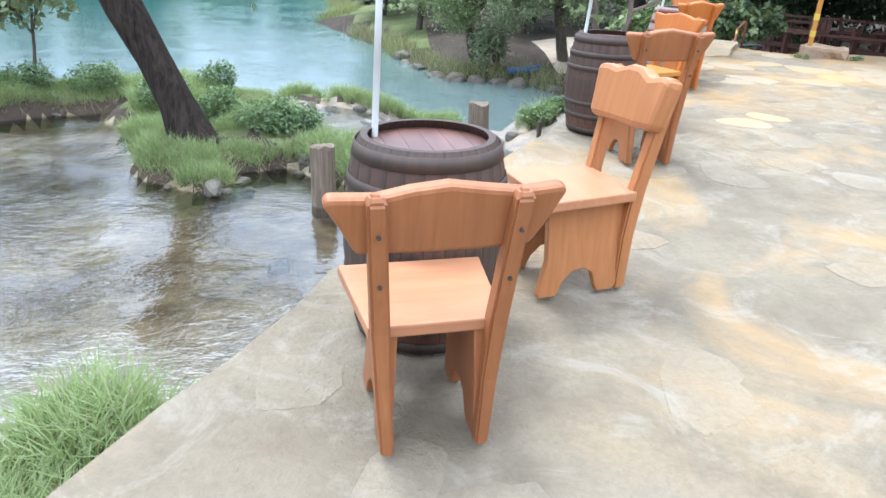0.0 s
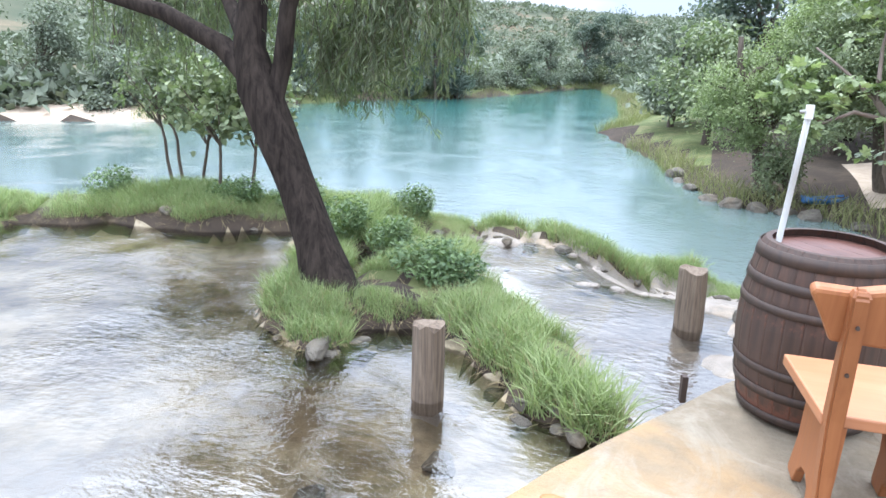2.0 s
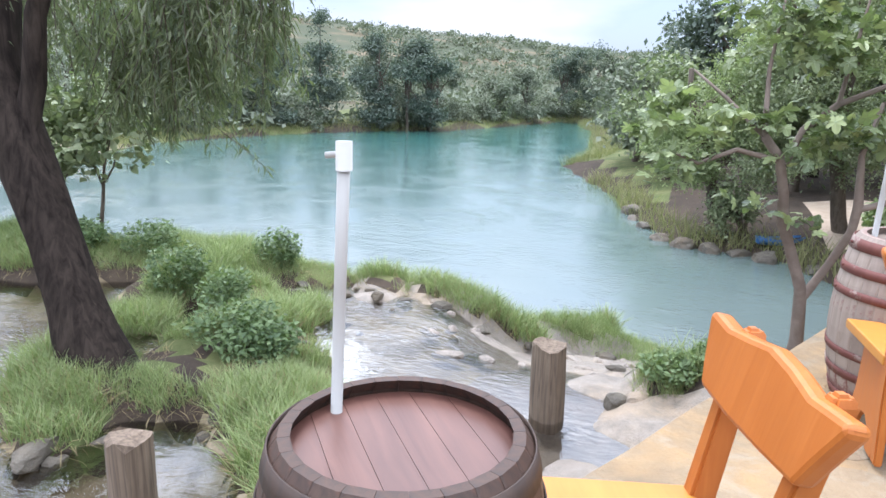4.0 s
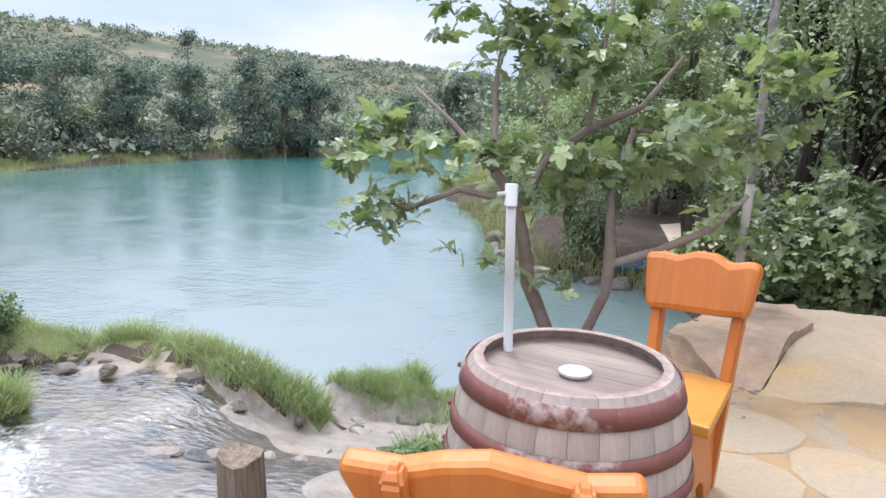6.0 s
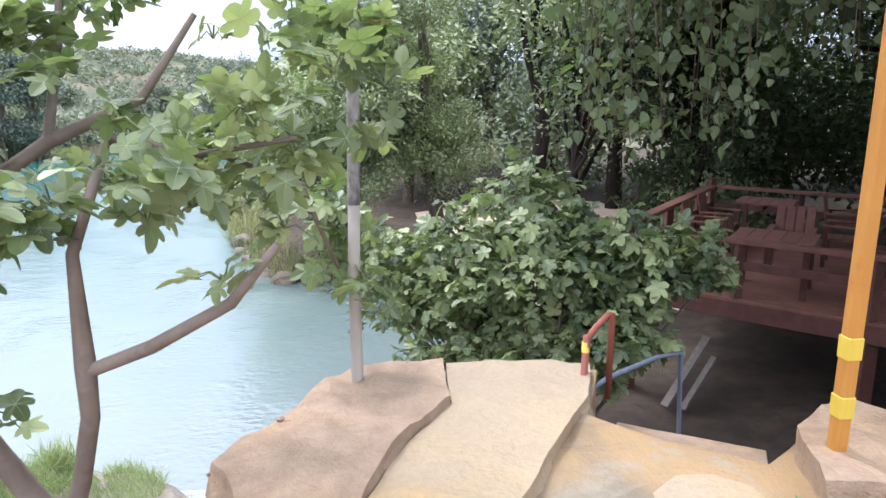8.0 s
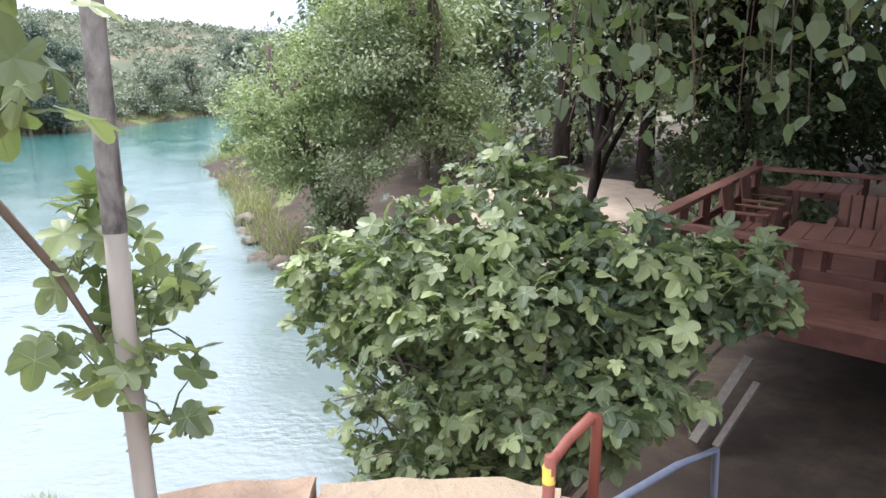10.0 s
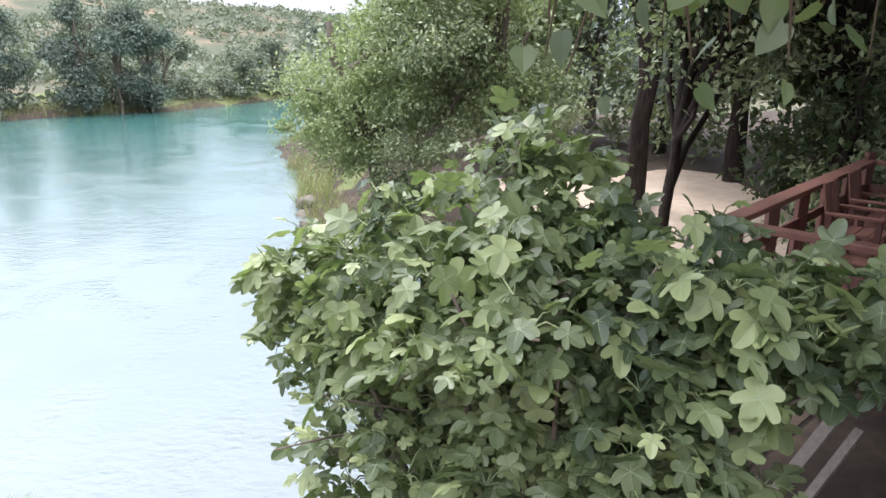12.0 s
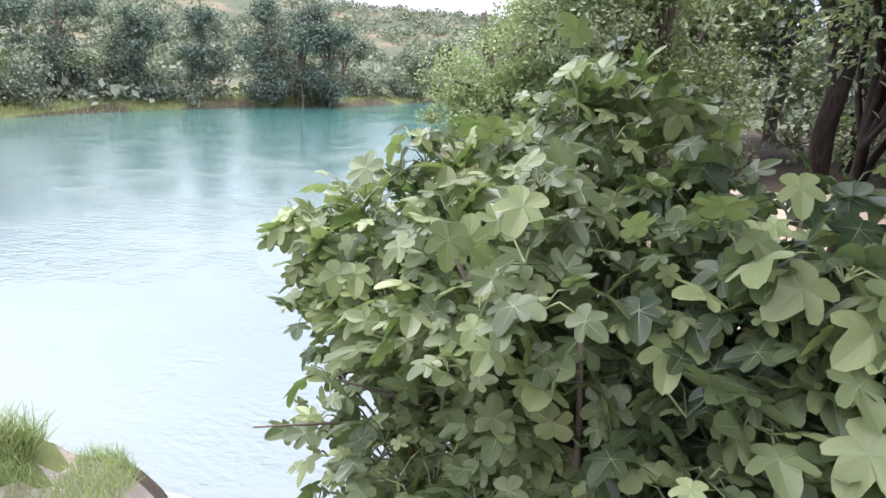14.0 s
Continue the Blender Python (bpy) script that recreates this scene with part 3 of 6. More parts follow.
def ramp_down(x, y):
    """How far the rock shelf has sunk towards the lake below the cascade."""
    return smooth(0.6, 2.0, x) * smooth(9.3, 14.0, y) * 1.55 + smooth(11.5, 12.4, y) * smooth(2.0, 0.6, x) * 0.5


def land(x, y):
    d = edge_distance(x, y, LAKE)
    dt = edge_distance(x, y, TERRACE)
    n1 = wave_noise(x, y, 1.6, 3)
    n2 = wave_noise(x, y, 5.0, 4)
    falls = np.maximum(smooth(0.3, 1.4, x) * smooth(9.6, 10.8, y), path_mask(x, y, [(-1.6, 10.2), (-0.2, 9.5), (0.8, 8.5)], 0.9))
    shelf = -1.10 - ramp_down(x, y) + 0.03 * n1 + 0.025 * n2 + falls * (0.05 + 0.05 * wave_noise(x, y, 8.0, 14) + 0.04 * wave_noise(x, y, 15.0, 15))
    for mx, my, r, h in MOUNDS:
        q = np.sqrt((x - mx) ** 2 + (y - my) ** 2) * (1 + 0.12 * n2) / r
        shelf = np.maximum(shelf, -1.12 + h * np.sqrt(np.clip(1.15 - q ** 2, 0, 1)) - ramp_down(x, y) * 0.6)
    for mx, my, r, h in LUMPS:
        q = np.sqrt((x - mx) ** 2 + (y - my) ** 2) * (1 + 0.25 * n2) / r
        shelf = np.maximum(shelf, -1.12 + h * np.clip(1.2 - q ** 2, 0, 1) ** 0.7 + 0.03 * n2 - ramp_down(x, y))
    # banks: low at the water, then the hillside that climbs with the distance
    az = np.degrees(np.arctan2(-(x - 4), y + 8))
    high = np.interp(az, (-90, -20, 0, 12, 21, 38, 60, 90), (7, 8, 10.5, 13, 15, 18.5, 22, 22))
    dd = np.clip(d, 0, None)
    bank = LAKE_Z + 0.05 + 0.55 * (1 - np.exp(-dd / 1.6)) + 0.05 * np.minimum(dd, 12) + (high + 2) * smooth(6, 150, dd) * (1 + 0.10 * wave_noise(x, y, 0.05, 9)) + 0.12 * n1 * smooth(0.5, 3, dd)
    near = smooth(7.5, 4.6, x) * smooth(17, 15, y)
    east = smooth(4.4, 5.6, x) * smooth(9.0, 10.0, y) * smooth(20, 14, y)
    h = bank * (1 - near) + shelf * near
    h = h * (1 - east) + (np.maximum(bank, -1.7 + 0.06 * n1)) * east
    bed = LAKE_Z - 0.15 - np.clip(-d, 0, 6) * 0.4
    h = np.where(d < 0, np.minimum(bed, h) * smooth(0, -0.8, d) + h * (1 - smooth(0, -0.8, d)), h)
    under = smooth(0.15, -0.25, dt)
    h = h * (1 - under) + np.minimum(h, -1.2) * under
    return h, d, dt


def spaced(core0, core1, step, far0, far1, grow=1.13):
    mid = np.arange(core0, core1 + 1e-6, step)
    up, s, v = [], step, core1
    while v < far1:
        s *= grow
        v += s
        up.append(v)
    dn, s, v = [], step, core0
    while v > far0:
        s *= grow
        v -= s
        dn.append(v)
    return np.array(dn[::-1] + list(mid) + up)


gx, gy = spaced(-8.5, 8.5, 0.14, -900, 900), spaced(0.0, 15.5, 0.14, -500, 1400)
GX, GY = np.meshgrid(gx, gy, indexing="ij")
GZ, GD, GT = land(GX, GY)


def grid_faces(nx, ny):
    i = np.arange((nx - 1) * (ny - 1)) // (ny - 1) * ny + np.arange((nx - 1) * (ny - 1)) % (ny - 1)
    return np.stack([i, i + ny, i + ny + 1, i + 1], 1)


me = fast_mesh("ground", np.stack([GX, GY, GZ], -1).reshape(-1, 3), grid_faces(len(gx), len(gy)), None, True)
for m in (M_BED, M_TURF, M_HILL, M_SAND, M_SOIL, M_TUFA):
    me.materials.append(m)
zone = np.full(GX.shape, 2)
zone[(GD < 12) & (GD > 0)] = 1
zone[(GD <= 0)] = 4
sandy = ((GX > 6.6) & (GX < 12.0) & (GY > 16.5) & (GY < 27) & (GD > 0.9)) | ((GX < -24) & (GX > -42) & (GY > 26) & (GY < 34) & (GD < 3.4) & (GD > -0.5))
zone[sandy] = 3
shelfzone = (GX < 5.2) & (GY < 13.8) & (GX > -18)
zone[shelfzone & (GZ < -0.95)] = 0
zone[(GD > 0) & (GD < 0.7) & (GY > 14)] = 4
zone[shelfzone & (GZ >= -0.95)] = 1
zone[shelfzone & (ramp_down(GX, GY) > 0.04)] = 5
zone[shelfzone & (GX > 1.5) & (GY > 7.2)] = 5
for mx, my, r, h in LUMPS:
    zone[np.hypot(GX - mx, GY - my) < r * 1.05] = 5
for mx, my, r, h in MOUNDS:
    zone[(np.hypot(GX - mx, GY - my) < r * 0.92) & (GZ > -0.93 - ramp_down(GX, GY))] = 1
    if my < 12.5:
        zone[shelfzone & (np.abs(np.hypot(GX - mx, GY - my) - r * 0.98) < r * 0.16) & (zone < 2)] = 4
zone[(GX > 2.5) & (GY > 17) & (GY < 42) & (GD > 0) & (zone != 3)] = 4
zone[(GX > 10.4 + 0.35 * (GY - 17)) & (GX < 34) & (GY > 8) & (GY < 40) & (GD > 0.0)] = 4
zone[(GX > 5.0) & (GX < 18) & (GY > 8) & (GY < 17.5) & (GD > 0.0)] = 4
me.polygons.foreach_set("material_index", zone[:-1, :-1].ravel().astype(np.int32))
ground = tagged(link("ground", me), "uneven ground of stream bed, turf, sand and dry hillside", "ground", kind="structure")

# lake
lx, ly = spaced(-60, 30, 3.0, -700, 700, 1.4), spaced(-10, 100, 3.0, -300, 900, 1.4)
LX, LY = np.meshgrid(lx, ly, indexing="ij")
me = fast_mesh("lake_water", np.stack([LX, LY, np.full(LX.shape, LAKE_Z)], -1).reshape(-1, 3), grid_faces(len(lx), len(ly)), M_LAKE, True)
tagged(link("lake_water", me), "turquoise lake water with small ripples", "water", kind="structure")

# stream over the rock shelf, with its white water
sx, sy = np.arange(-17, 4.6, 0.12), np.arange(-6, 14.3, 0.12)
SX, SY = np.meshgrid(sx, sy, indexing="ij")
SD = edge_distance(SX, SY, LAKE)
SZ = POOL_Z - ramp_down(SX, SY) - 0.03 * smooth(0.6, 2.0, SX) + 0.008 * wave_noise(SX, SY, 6, 5) - smooth(-0.15, -0.7, SD) * 1.75 * smooth(2.2, 0.8, SX)


FOAM = np.maximum.reduce([0.58 * path_mask(SX, SY, [(-1.6, 10.2), (-0.2, 9.55), (0.35, 9.5), (0.75, 8.7), (0.9, 8.2)], 0.85), 0.42 * path_mask(SX, SY, [(-0.2, 9.9), (0.7, 10.0)], 0.5), 0.7 * path_mask(SX, SY, [(2.2, 13.6), (3.4, 14.0)], 0.45), 0.3 * path_mask(SX, SY, [(1.6, 11.2), (2.4, 12.6)], 0.6)])
me = fast_mesh("stream_water", np.stack([SX, SY, SZ], -1).reshape(-1, 3), grid_faces(len(sx), len(sy)), M_STREAM, True)
att = me.attributes.new("foam", "FLOAT", "POINT")
att.data.foreach_set("value", FOAM.ravel().astype(np.float32))
ob = tagged(link("stream_water", me), "clear shallow stream water breaking white over travertine", "water", kind="structure")
ob.visible_shadow = False

# ---- terrace ----


def slab_mesh(name, poly, top, bottom, mat, rough_side=0.05, step=0.22, bump=0.012, fine=0.0):
    """A stone slab: the outline is cut fine, its top gently uneven, its sides hewn."""
    ring = []
    n = len(poly)
    for k in range(n):
        a, b = Vector((*poly[k], 0)), Vector((*poly[(k + 1) % n], 0))
        m = max(1, int((b - a).length / step))
        for j in range(m):
            ring.append(a.lerp(b, j / m))
    bm = bmesh.new()
    rows = []
    zs = [(0.0, 0.012), (-0.035, 0.0)] + [(f, 0.0) for f in (-0.3, -0.7, -1.0)]
    for j, (f, inset) in enumerate(zs):
        row = []
        for k, p in enumerate(ring):
            t, bo = top(p.x, p.y), bottom
            z = t + (t - bo) * f if f <= -0.3 else t + f
            w = noise.noise_vector(Vector((p.x * 4, p.y * 4, z * 5))) * rough_side * (0.5 if j < 2 else 1.6)
            row.append(bm.verts.new((p.x + w.x, p.y + w.y, z)))
        rows.append(row)
    for a, b in zip(rows, rows[1:]):
        for k in range(len(ring)):
            q = (k + 1) % len(ring)
            bm.faces.new((a[k], a[q], b[q], b[k]))
    f = bm.faces.new(rows[0])
    cap = bmesh.ops.triangulate(bm, faces=[f])["faces"]
    if fine:
        xs, ys = [p.x for p in ring], [p.y for p in ring]
        for lo, hi, axis in ((min(xs), max(xs), 0), (min(ys), max(ys), 1)):
            for k in range(1, int((hi - lo) / fine)):
                co, no = Vector((0, 0, 0)), Vector((0, 0, 0))
                co[axis], no[axis] = lo + k * fine, 1.0
                geom = list(cap) + list({e for q in cap for e in q.edges}) + list({v for q in cap for v in q.verts})
                bmesh.ops.bisect_plane(bm, geom=geom, plane_co=co, plane_no=no, dist=1e-4)
                cap = [q for q in bm.faces if abs(q.normal.z) > 0.7 or all(v.co.z > top(v.co.x, v.co.y) - 0.03 for v in q.verts)]
        for q in cap:
            for v in q.verts:
                v.co.z = top(v.co.x, v.co.y)
    return bm


top_plane = lambda x, y: ground_z(y) + 0.012 * noise.noise(Vector((x * 0.9, y * 0.9, 0)))
terrace = part("terrace", slab_mesh("terrace", [tuple(p) for p in TERRACE], top_plane, -1.45, M_TERRACE, fine=0.34), M_TERRACE, None, "")
tagged(terrace, "pale stone and mortar terrace with a broken edge over the water", "terrace", kind="structure")

# raised ledges at the terrace's end, and the steps that go down behind it
ledge_a = part("stone_ledge", slab_mesh("ledge", [(4.72, 9.50), (5.02, 8.93), (5.20, 9.25), (5.57, 9.96), (5.60, 10.42), (5.38, 10.38), (5.16, 10.36), (4.97, 10.02)], lambda x, y: ground_z(y) - 0.02 + 0.15 * float(smooth(8.9, 9.4, np.float64(y))) - 0.05 * float(smooth(9.4, 10.3, np.float64(y))) + 0.03 * noise.noise(Vector((x * 3, y * 3, 1))) + 0.02 * noise.noise(Vector((x * 9, y * 9, 1))), 0.0, M_LEDGE, 0.07, 0.09, fine=0.09), M_LEDGE)
tagged(ledge_a, "rough pale stone ledge raised at the terrace edge", "ledge", "stone ledges", kind="structure")
ledge_b = part("stone_ledge", slab_mesh("ledge", [(5.06, 8.95), (5.62, 8.98), (5.95, 9.62), (6.20, 9.98), (6.32, 10.34), (6.15, 10.41), (5.62, 10.41), (5.58, 9.97), (5.22, 9.27)], lambda x, y: ground_z(y) - 0.02 + 0.10 * float(smooth(8.8, 9.3, np.float64(y))) - 0.03 * float(smooth(9.4, 10.4, np.float64(y))) + 0.028 * noise.noise(Vector((x * 3, y * 3, 5))) + 0.012 * noise.noise(Vector((x * 9, y * 9, 5))), 0.0, M_OCHRE, 0.06, 0.09, fine=0.09), M_OCHRE)
tagged(ledge_b, "worn ochre stone ledge one step above the terrace", "ledge", "stone ledges", kind="structure")
block = part("stone_block", slab_mesh("block", [(6.66, 9.10), (7.25, 9.02), (7.42, 9.45), (7.15, 9.72), (6.84, 9.50)], lambda x, y: ground_z(y) + 0.13 + 0.03 * noise.noise(Vector((x * 3, y * 3, 8))) + 0.02 * noise.noise(Vector((x * 9, y * 9, 8))), 0.0, M_LEDGE, 0.07, 0.09, fine=0.09), M_LEDGE)
tagged(block, "rough stone block that carries the yellow post", "ledge", "stone ledges", kind="structure")
for k in range(4):
    y0 = 9.72 + 0.28 * k
    st = part("stone_step", slab_mesh("step", [(6.22 - (0.16 if k == 0 else 0), y0 + 0.18 - (0.3 if k == 0 else 0)), (6.78 - (0.1 if k == 0 else 0), y0 - 0.16 - (0.25 if k == 0 else 0)), (6.98, y0 + 0.18), (6.42, y0 + 0.50)], lambda x, y, k=k: 0.10 - 0.19 * k + 0.01 * noise.noise(Vector((x * 3, y * 3, k))), -1.5, M_LEDGE, 0.03, 0.15), M_LEDGE)
    tagged(st, "hewn stone step leading down from the terrace", "step", "stone steps", kind="structure")


def clip_cell(poly, px, py, nx, ny):
    """Keeps the side of a polygon behind a line through (px, py) with normal (nx, ny)."""
    out = []
    for k in range(len(poly)):
        a, b = poly[k], poly[(k + 1) % len(poly)]
        da, db = (a[0] - px) * nx + (a[1] - py) * ny, (b[0] - px) * nx + (b[1] - py) * ny
        if da <= 0:
            out.append(a)
        if (da < 0) != (db < 0) and da != db:
            t = da / (da - db)
            out.append((a[0] + t * (b[0] - a[0]), a[1] + t * (b[1] - a[1])))
    return out


def flagstones():
    """Irregular paving: cells round scattered seeds, shrunk for the joints."""
    rng = np.random.default_rng(11)
    seeds = []
    for i in range(24):
        for j in range(33):
            x, y = 0.0 + i * 0.48 + rng.uniform(-0.20, 0.20), -1.5 + j * 0.40 + rng.uniform(-0.17, 0.17)
            seeds.append((x + 0.4 * (j % 2) * 0.42, y))
    sarr = np.array(seeds)
    d = edge_distance(sarr[:, 0], sarr[:, 1], TERRACE)
    blocked = [np.array(p) for p in ([(4.6, 9.4), (5.0, 8.85), (5.7, 8.9), (6.45, 10.6), (5.0, 10.7)], [(6.6, 9.0), (7.3, 8.95), (7.5, 9.8), (6.7, 9.8)])]
    made = 0
    for k, (x, y) in enumerate(seeds):
        if d[k] > -0.16 or x > 8.4 or y < 0.2 or made >= 300 or rng.random() < (0.16 if y > 6.8 else 0.62):
            continue
        if any(edge_distance(np.array([x]), np.array([y]), b)[0] < 0.22 for b in blocked):
            continue
        cell = [(x - 0.6, y - 0.6), (x + 0.6, y - 0.6), (x + 0.6, y + 0.6), (x - 0.6, y + 0.6)]
        near = np.argsort(((sarr - (x, y)) ** 2).sum(1))[1:14]
        for q in near:
            ox, oy = sarr[q]
            nx, ny = ox - x, oy - y
            ln = math.hypot(nx, ny)
            cell = clip_cell(cell, (x + ox) / 2 - nx / ln * 0.006, (y + oy) / 2 - ny / ln * 0.006, nx / ln, ny / ln)
            if len(cell) < 3:
                break
        if len(cell) < 3:
            continue
        if edge_distance(np.array([p[0] for p in cell]), np.array([p[1] for p in cell]), TERRACE).max() > -0.03:
            continue
        # worn stones sit apart in the mortar
        worn = 1.0 if y > 6.8 else 0.72 + 0.22 * rng.random()
        cell = [(x + (px - x) * worn, y + (py - y) * worn) for px, py in cell]
        # ease the corners
        ring = []
        for q in range(len(cell)):
            a, b, c = cell[q - 1], cell[q], cell[(q + 1) % len(cell)]
            ring += [(b[0] + (a[0] - b[0]) * 0.3, b[1] + (a[1] - b[1]) * 0.3), (b[0] + (c[0] - b[0]) * 0.3, b[1] + (c[1] - b[1]) * 0.3)]
        cz = top_plane(x, y)
        lift = 0.002 + 0.002 * rng.random()
        tx, ty = rng.normal() * 0.006, rng.normal() * 0.006
        bm = bmesh.new()
        low = [bm.verts.new((px - x, py - y, (top_plane(px, py) - cz) - 0.02)) for px, py in ring]
        mid = [bm.verts.new((px - x, py - y, (top_plane(px, py) - cz) + lift * 0.4)) for px, py in ring]
        high = [bm.verts.new(((px - x) * 0.975, (py - y) * 0.975, (top_plane(px, py) - cz) + lift + tx * (px - x) + ty * (py - y))) for px, py in ring]
        for lo, hi in ((low, mid), (mid, high)):
            for q in range(len(ring)):
                r = (q + 1) % len(ring)
                bm.faces.new((lo[q], lo[r], hi[r], hi[q]))
        bm.faces.new(high)
        ob = part("flagstone", bm, M_OCHRE if rng.random() < (0.6 if y > 7.0 else 0.025) else M_FLAG, terrace)
        ob.location = (x, y, top_plane(x, y))
        made += 1


# ---- chairs ----


def chair(at, rz, wood, seat_wood, label, group="chairs round the barrels", chunky=False):
    """A heavy rustic chair; it faces +y. Height of the seat 0.45 m."""
    c = thing("wooden_chair", at, rz, label, "chair", group)
    seat = [(-0.225, -0.20), (0.225, -0.20), (0.275, 0.23), (-0.275, 0.23)]
    s = part("seat", prism(seat, 0.042, "z", 0.007), seat_wood, c, "smooth sawn plank seat")
    s.location = (0, 0, 0.43)
    side = [(-0.19, 0.41), (0.185, 0.41), (0.175, 0.30), (0.17, 0.16), (0.205, 0.02), (0.20, 0.0), (0.115, 0.0), (0.09, 0.06), (0.045, 0.105), (-0.01, 0.115), (-0.055, 0.09), (-0.075, 0.03), (-0.09, 0.0), (-0.165, 0.0), (-0.185, 0.03), (-0.20, 0.2)]
    for sx in (-1, 1):
        b = part("side_board", prism(side, 0.04, "x", 0.006), wood, c, "board with an arched foot")
        b.matrix_basis = pose(sx * 0.168, 0.0, 0.0, 0, sx * -3, 0)
    for sx in (-1, 1):
        bm = bmesh.new()
        rings = []
        for z, y, w, dp in ((0.0, -0.205, 0.045, 0.055), (0.25, -0.20, 0.055, 0.06), (0.45, -0.215, 0.06, 0.065), (0.70, -0.262, 0.058, 0.06), (0.87, -0.30, 0.058, 0.055), (0.893, -0.297, 0.036, 0.032)):
            x = sx * (0.165 + 0.055 * z)
            rings.append([bm.verts.new((x + a * w / 2, y + b * dp / 2, z)) for a, b in ((-1, -1), (1, -1), (1, 1), (-1, 1))])
        bm.faces.new(rings[0][::-1])
        bm.faces.new(rings[-1])
        for lo, hi in zip(rings, rings[1:]):
            for k in range(4):
                bm.faces.new((lo[k], lo[(k + 1) % 4], hi[(k + 1) % 4], hi[k]))
        bmesh.ops.recalc_face_normals(bm, faces=bm.faces)
        bmesh.ops.bevel(bm, geom=[e for e in bm.edges if len(e.link_faces) == 2 and e.calc_face_angle(0) > 0.6], offset=0.008, segments=2, affect="EDGES")
        post = part("back_post", bm, wood, c)
        # peg heads
        for z in (0.62, 0.78):
            bm = bmesh.new()
            bmesh.ops.create_cone(bm, cap_ends=True, segments=10, radius1=0.007, radius2=0.006, depth=0.006)
            peg = part("peg", bm, M_HOOP, post, "dark peg head")
            peg.matrix_basis = pose(sx * (0.165 + 0.055 * z), -0.282 - 0.22 * (z - 0.62), z, 90, 0, 0)
    if chunky:
        back = [(-0.255, 0.70), (-0.12, 0.69), (0.05, 0.685), (0.235, 0.675), (0.255, 0.70), (0.29, 0.895), (0.20, 0.905), (0.12, 0.90), (0.03, 0.925), (-0.06, 0.925), (-0.14, 0.895), (-0.24, 0.915), (-0.285, 0.90)]
        depth, ease = 0.085, 0.026
    else:
        back = [(-0.265, 0.715), (-0.10, 0.71), (0.10, 0.71), (0.265, 0.72), (0.295, 0.77), (0.325, 0.83), (0.355, 0.892), (0.335, 0.905), (0.22, 0.893), (0.11, 0.905), (0.0, 0.92), (-0.11, 0.908), (-0.21, 0.887), (-0.345, 0.893), (-0.36, 0.875), (-0.325, 0.82), (-0.295, 0.77)]
        depth, ease = 0.05, 0.014
    b = part("backrest", prism(back, depth, "y", ease), wood, c, "broad backrest board with a wavy hewn top")
    b.matrix_basis = pose(0, -0.075, 0.012, 12.5, 0, 0)
    st = part("stretcher", beam((-0.17, 0.02, 0.35), (0.17, 0.02, 0.35), 0.05, 0.06), wood, c)
    st2 = part("stretcher", beam((-0.19, 0.185, 0.385), (0.19, 0.185, 0.385), 0.035, 0.05), wood, c)
    return c


# ---- barrels ----


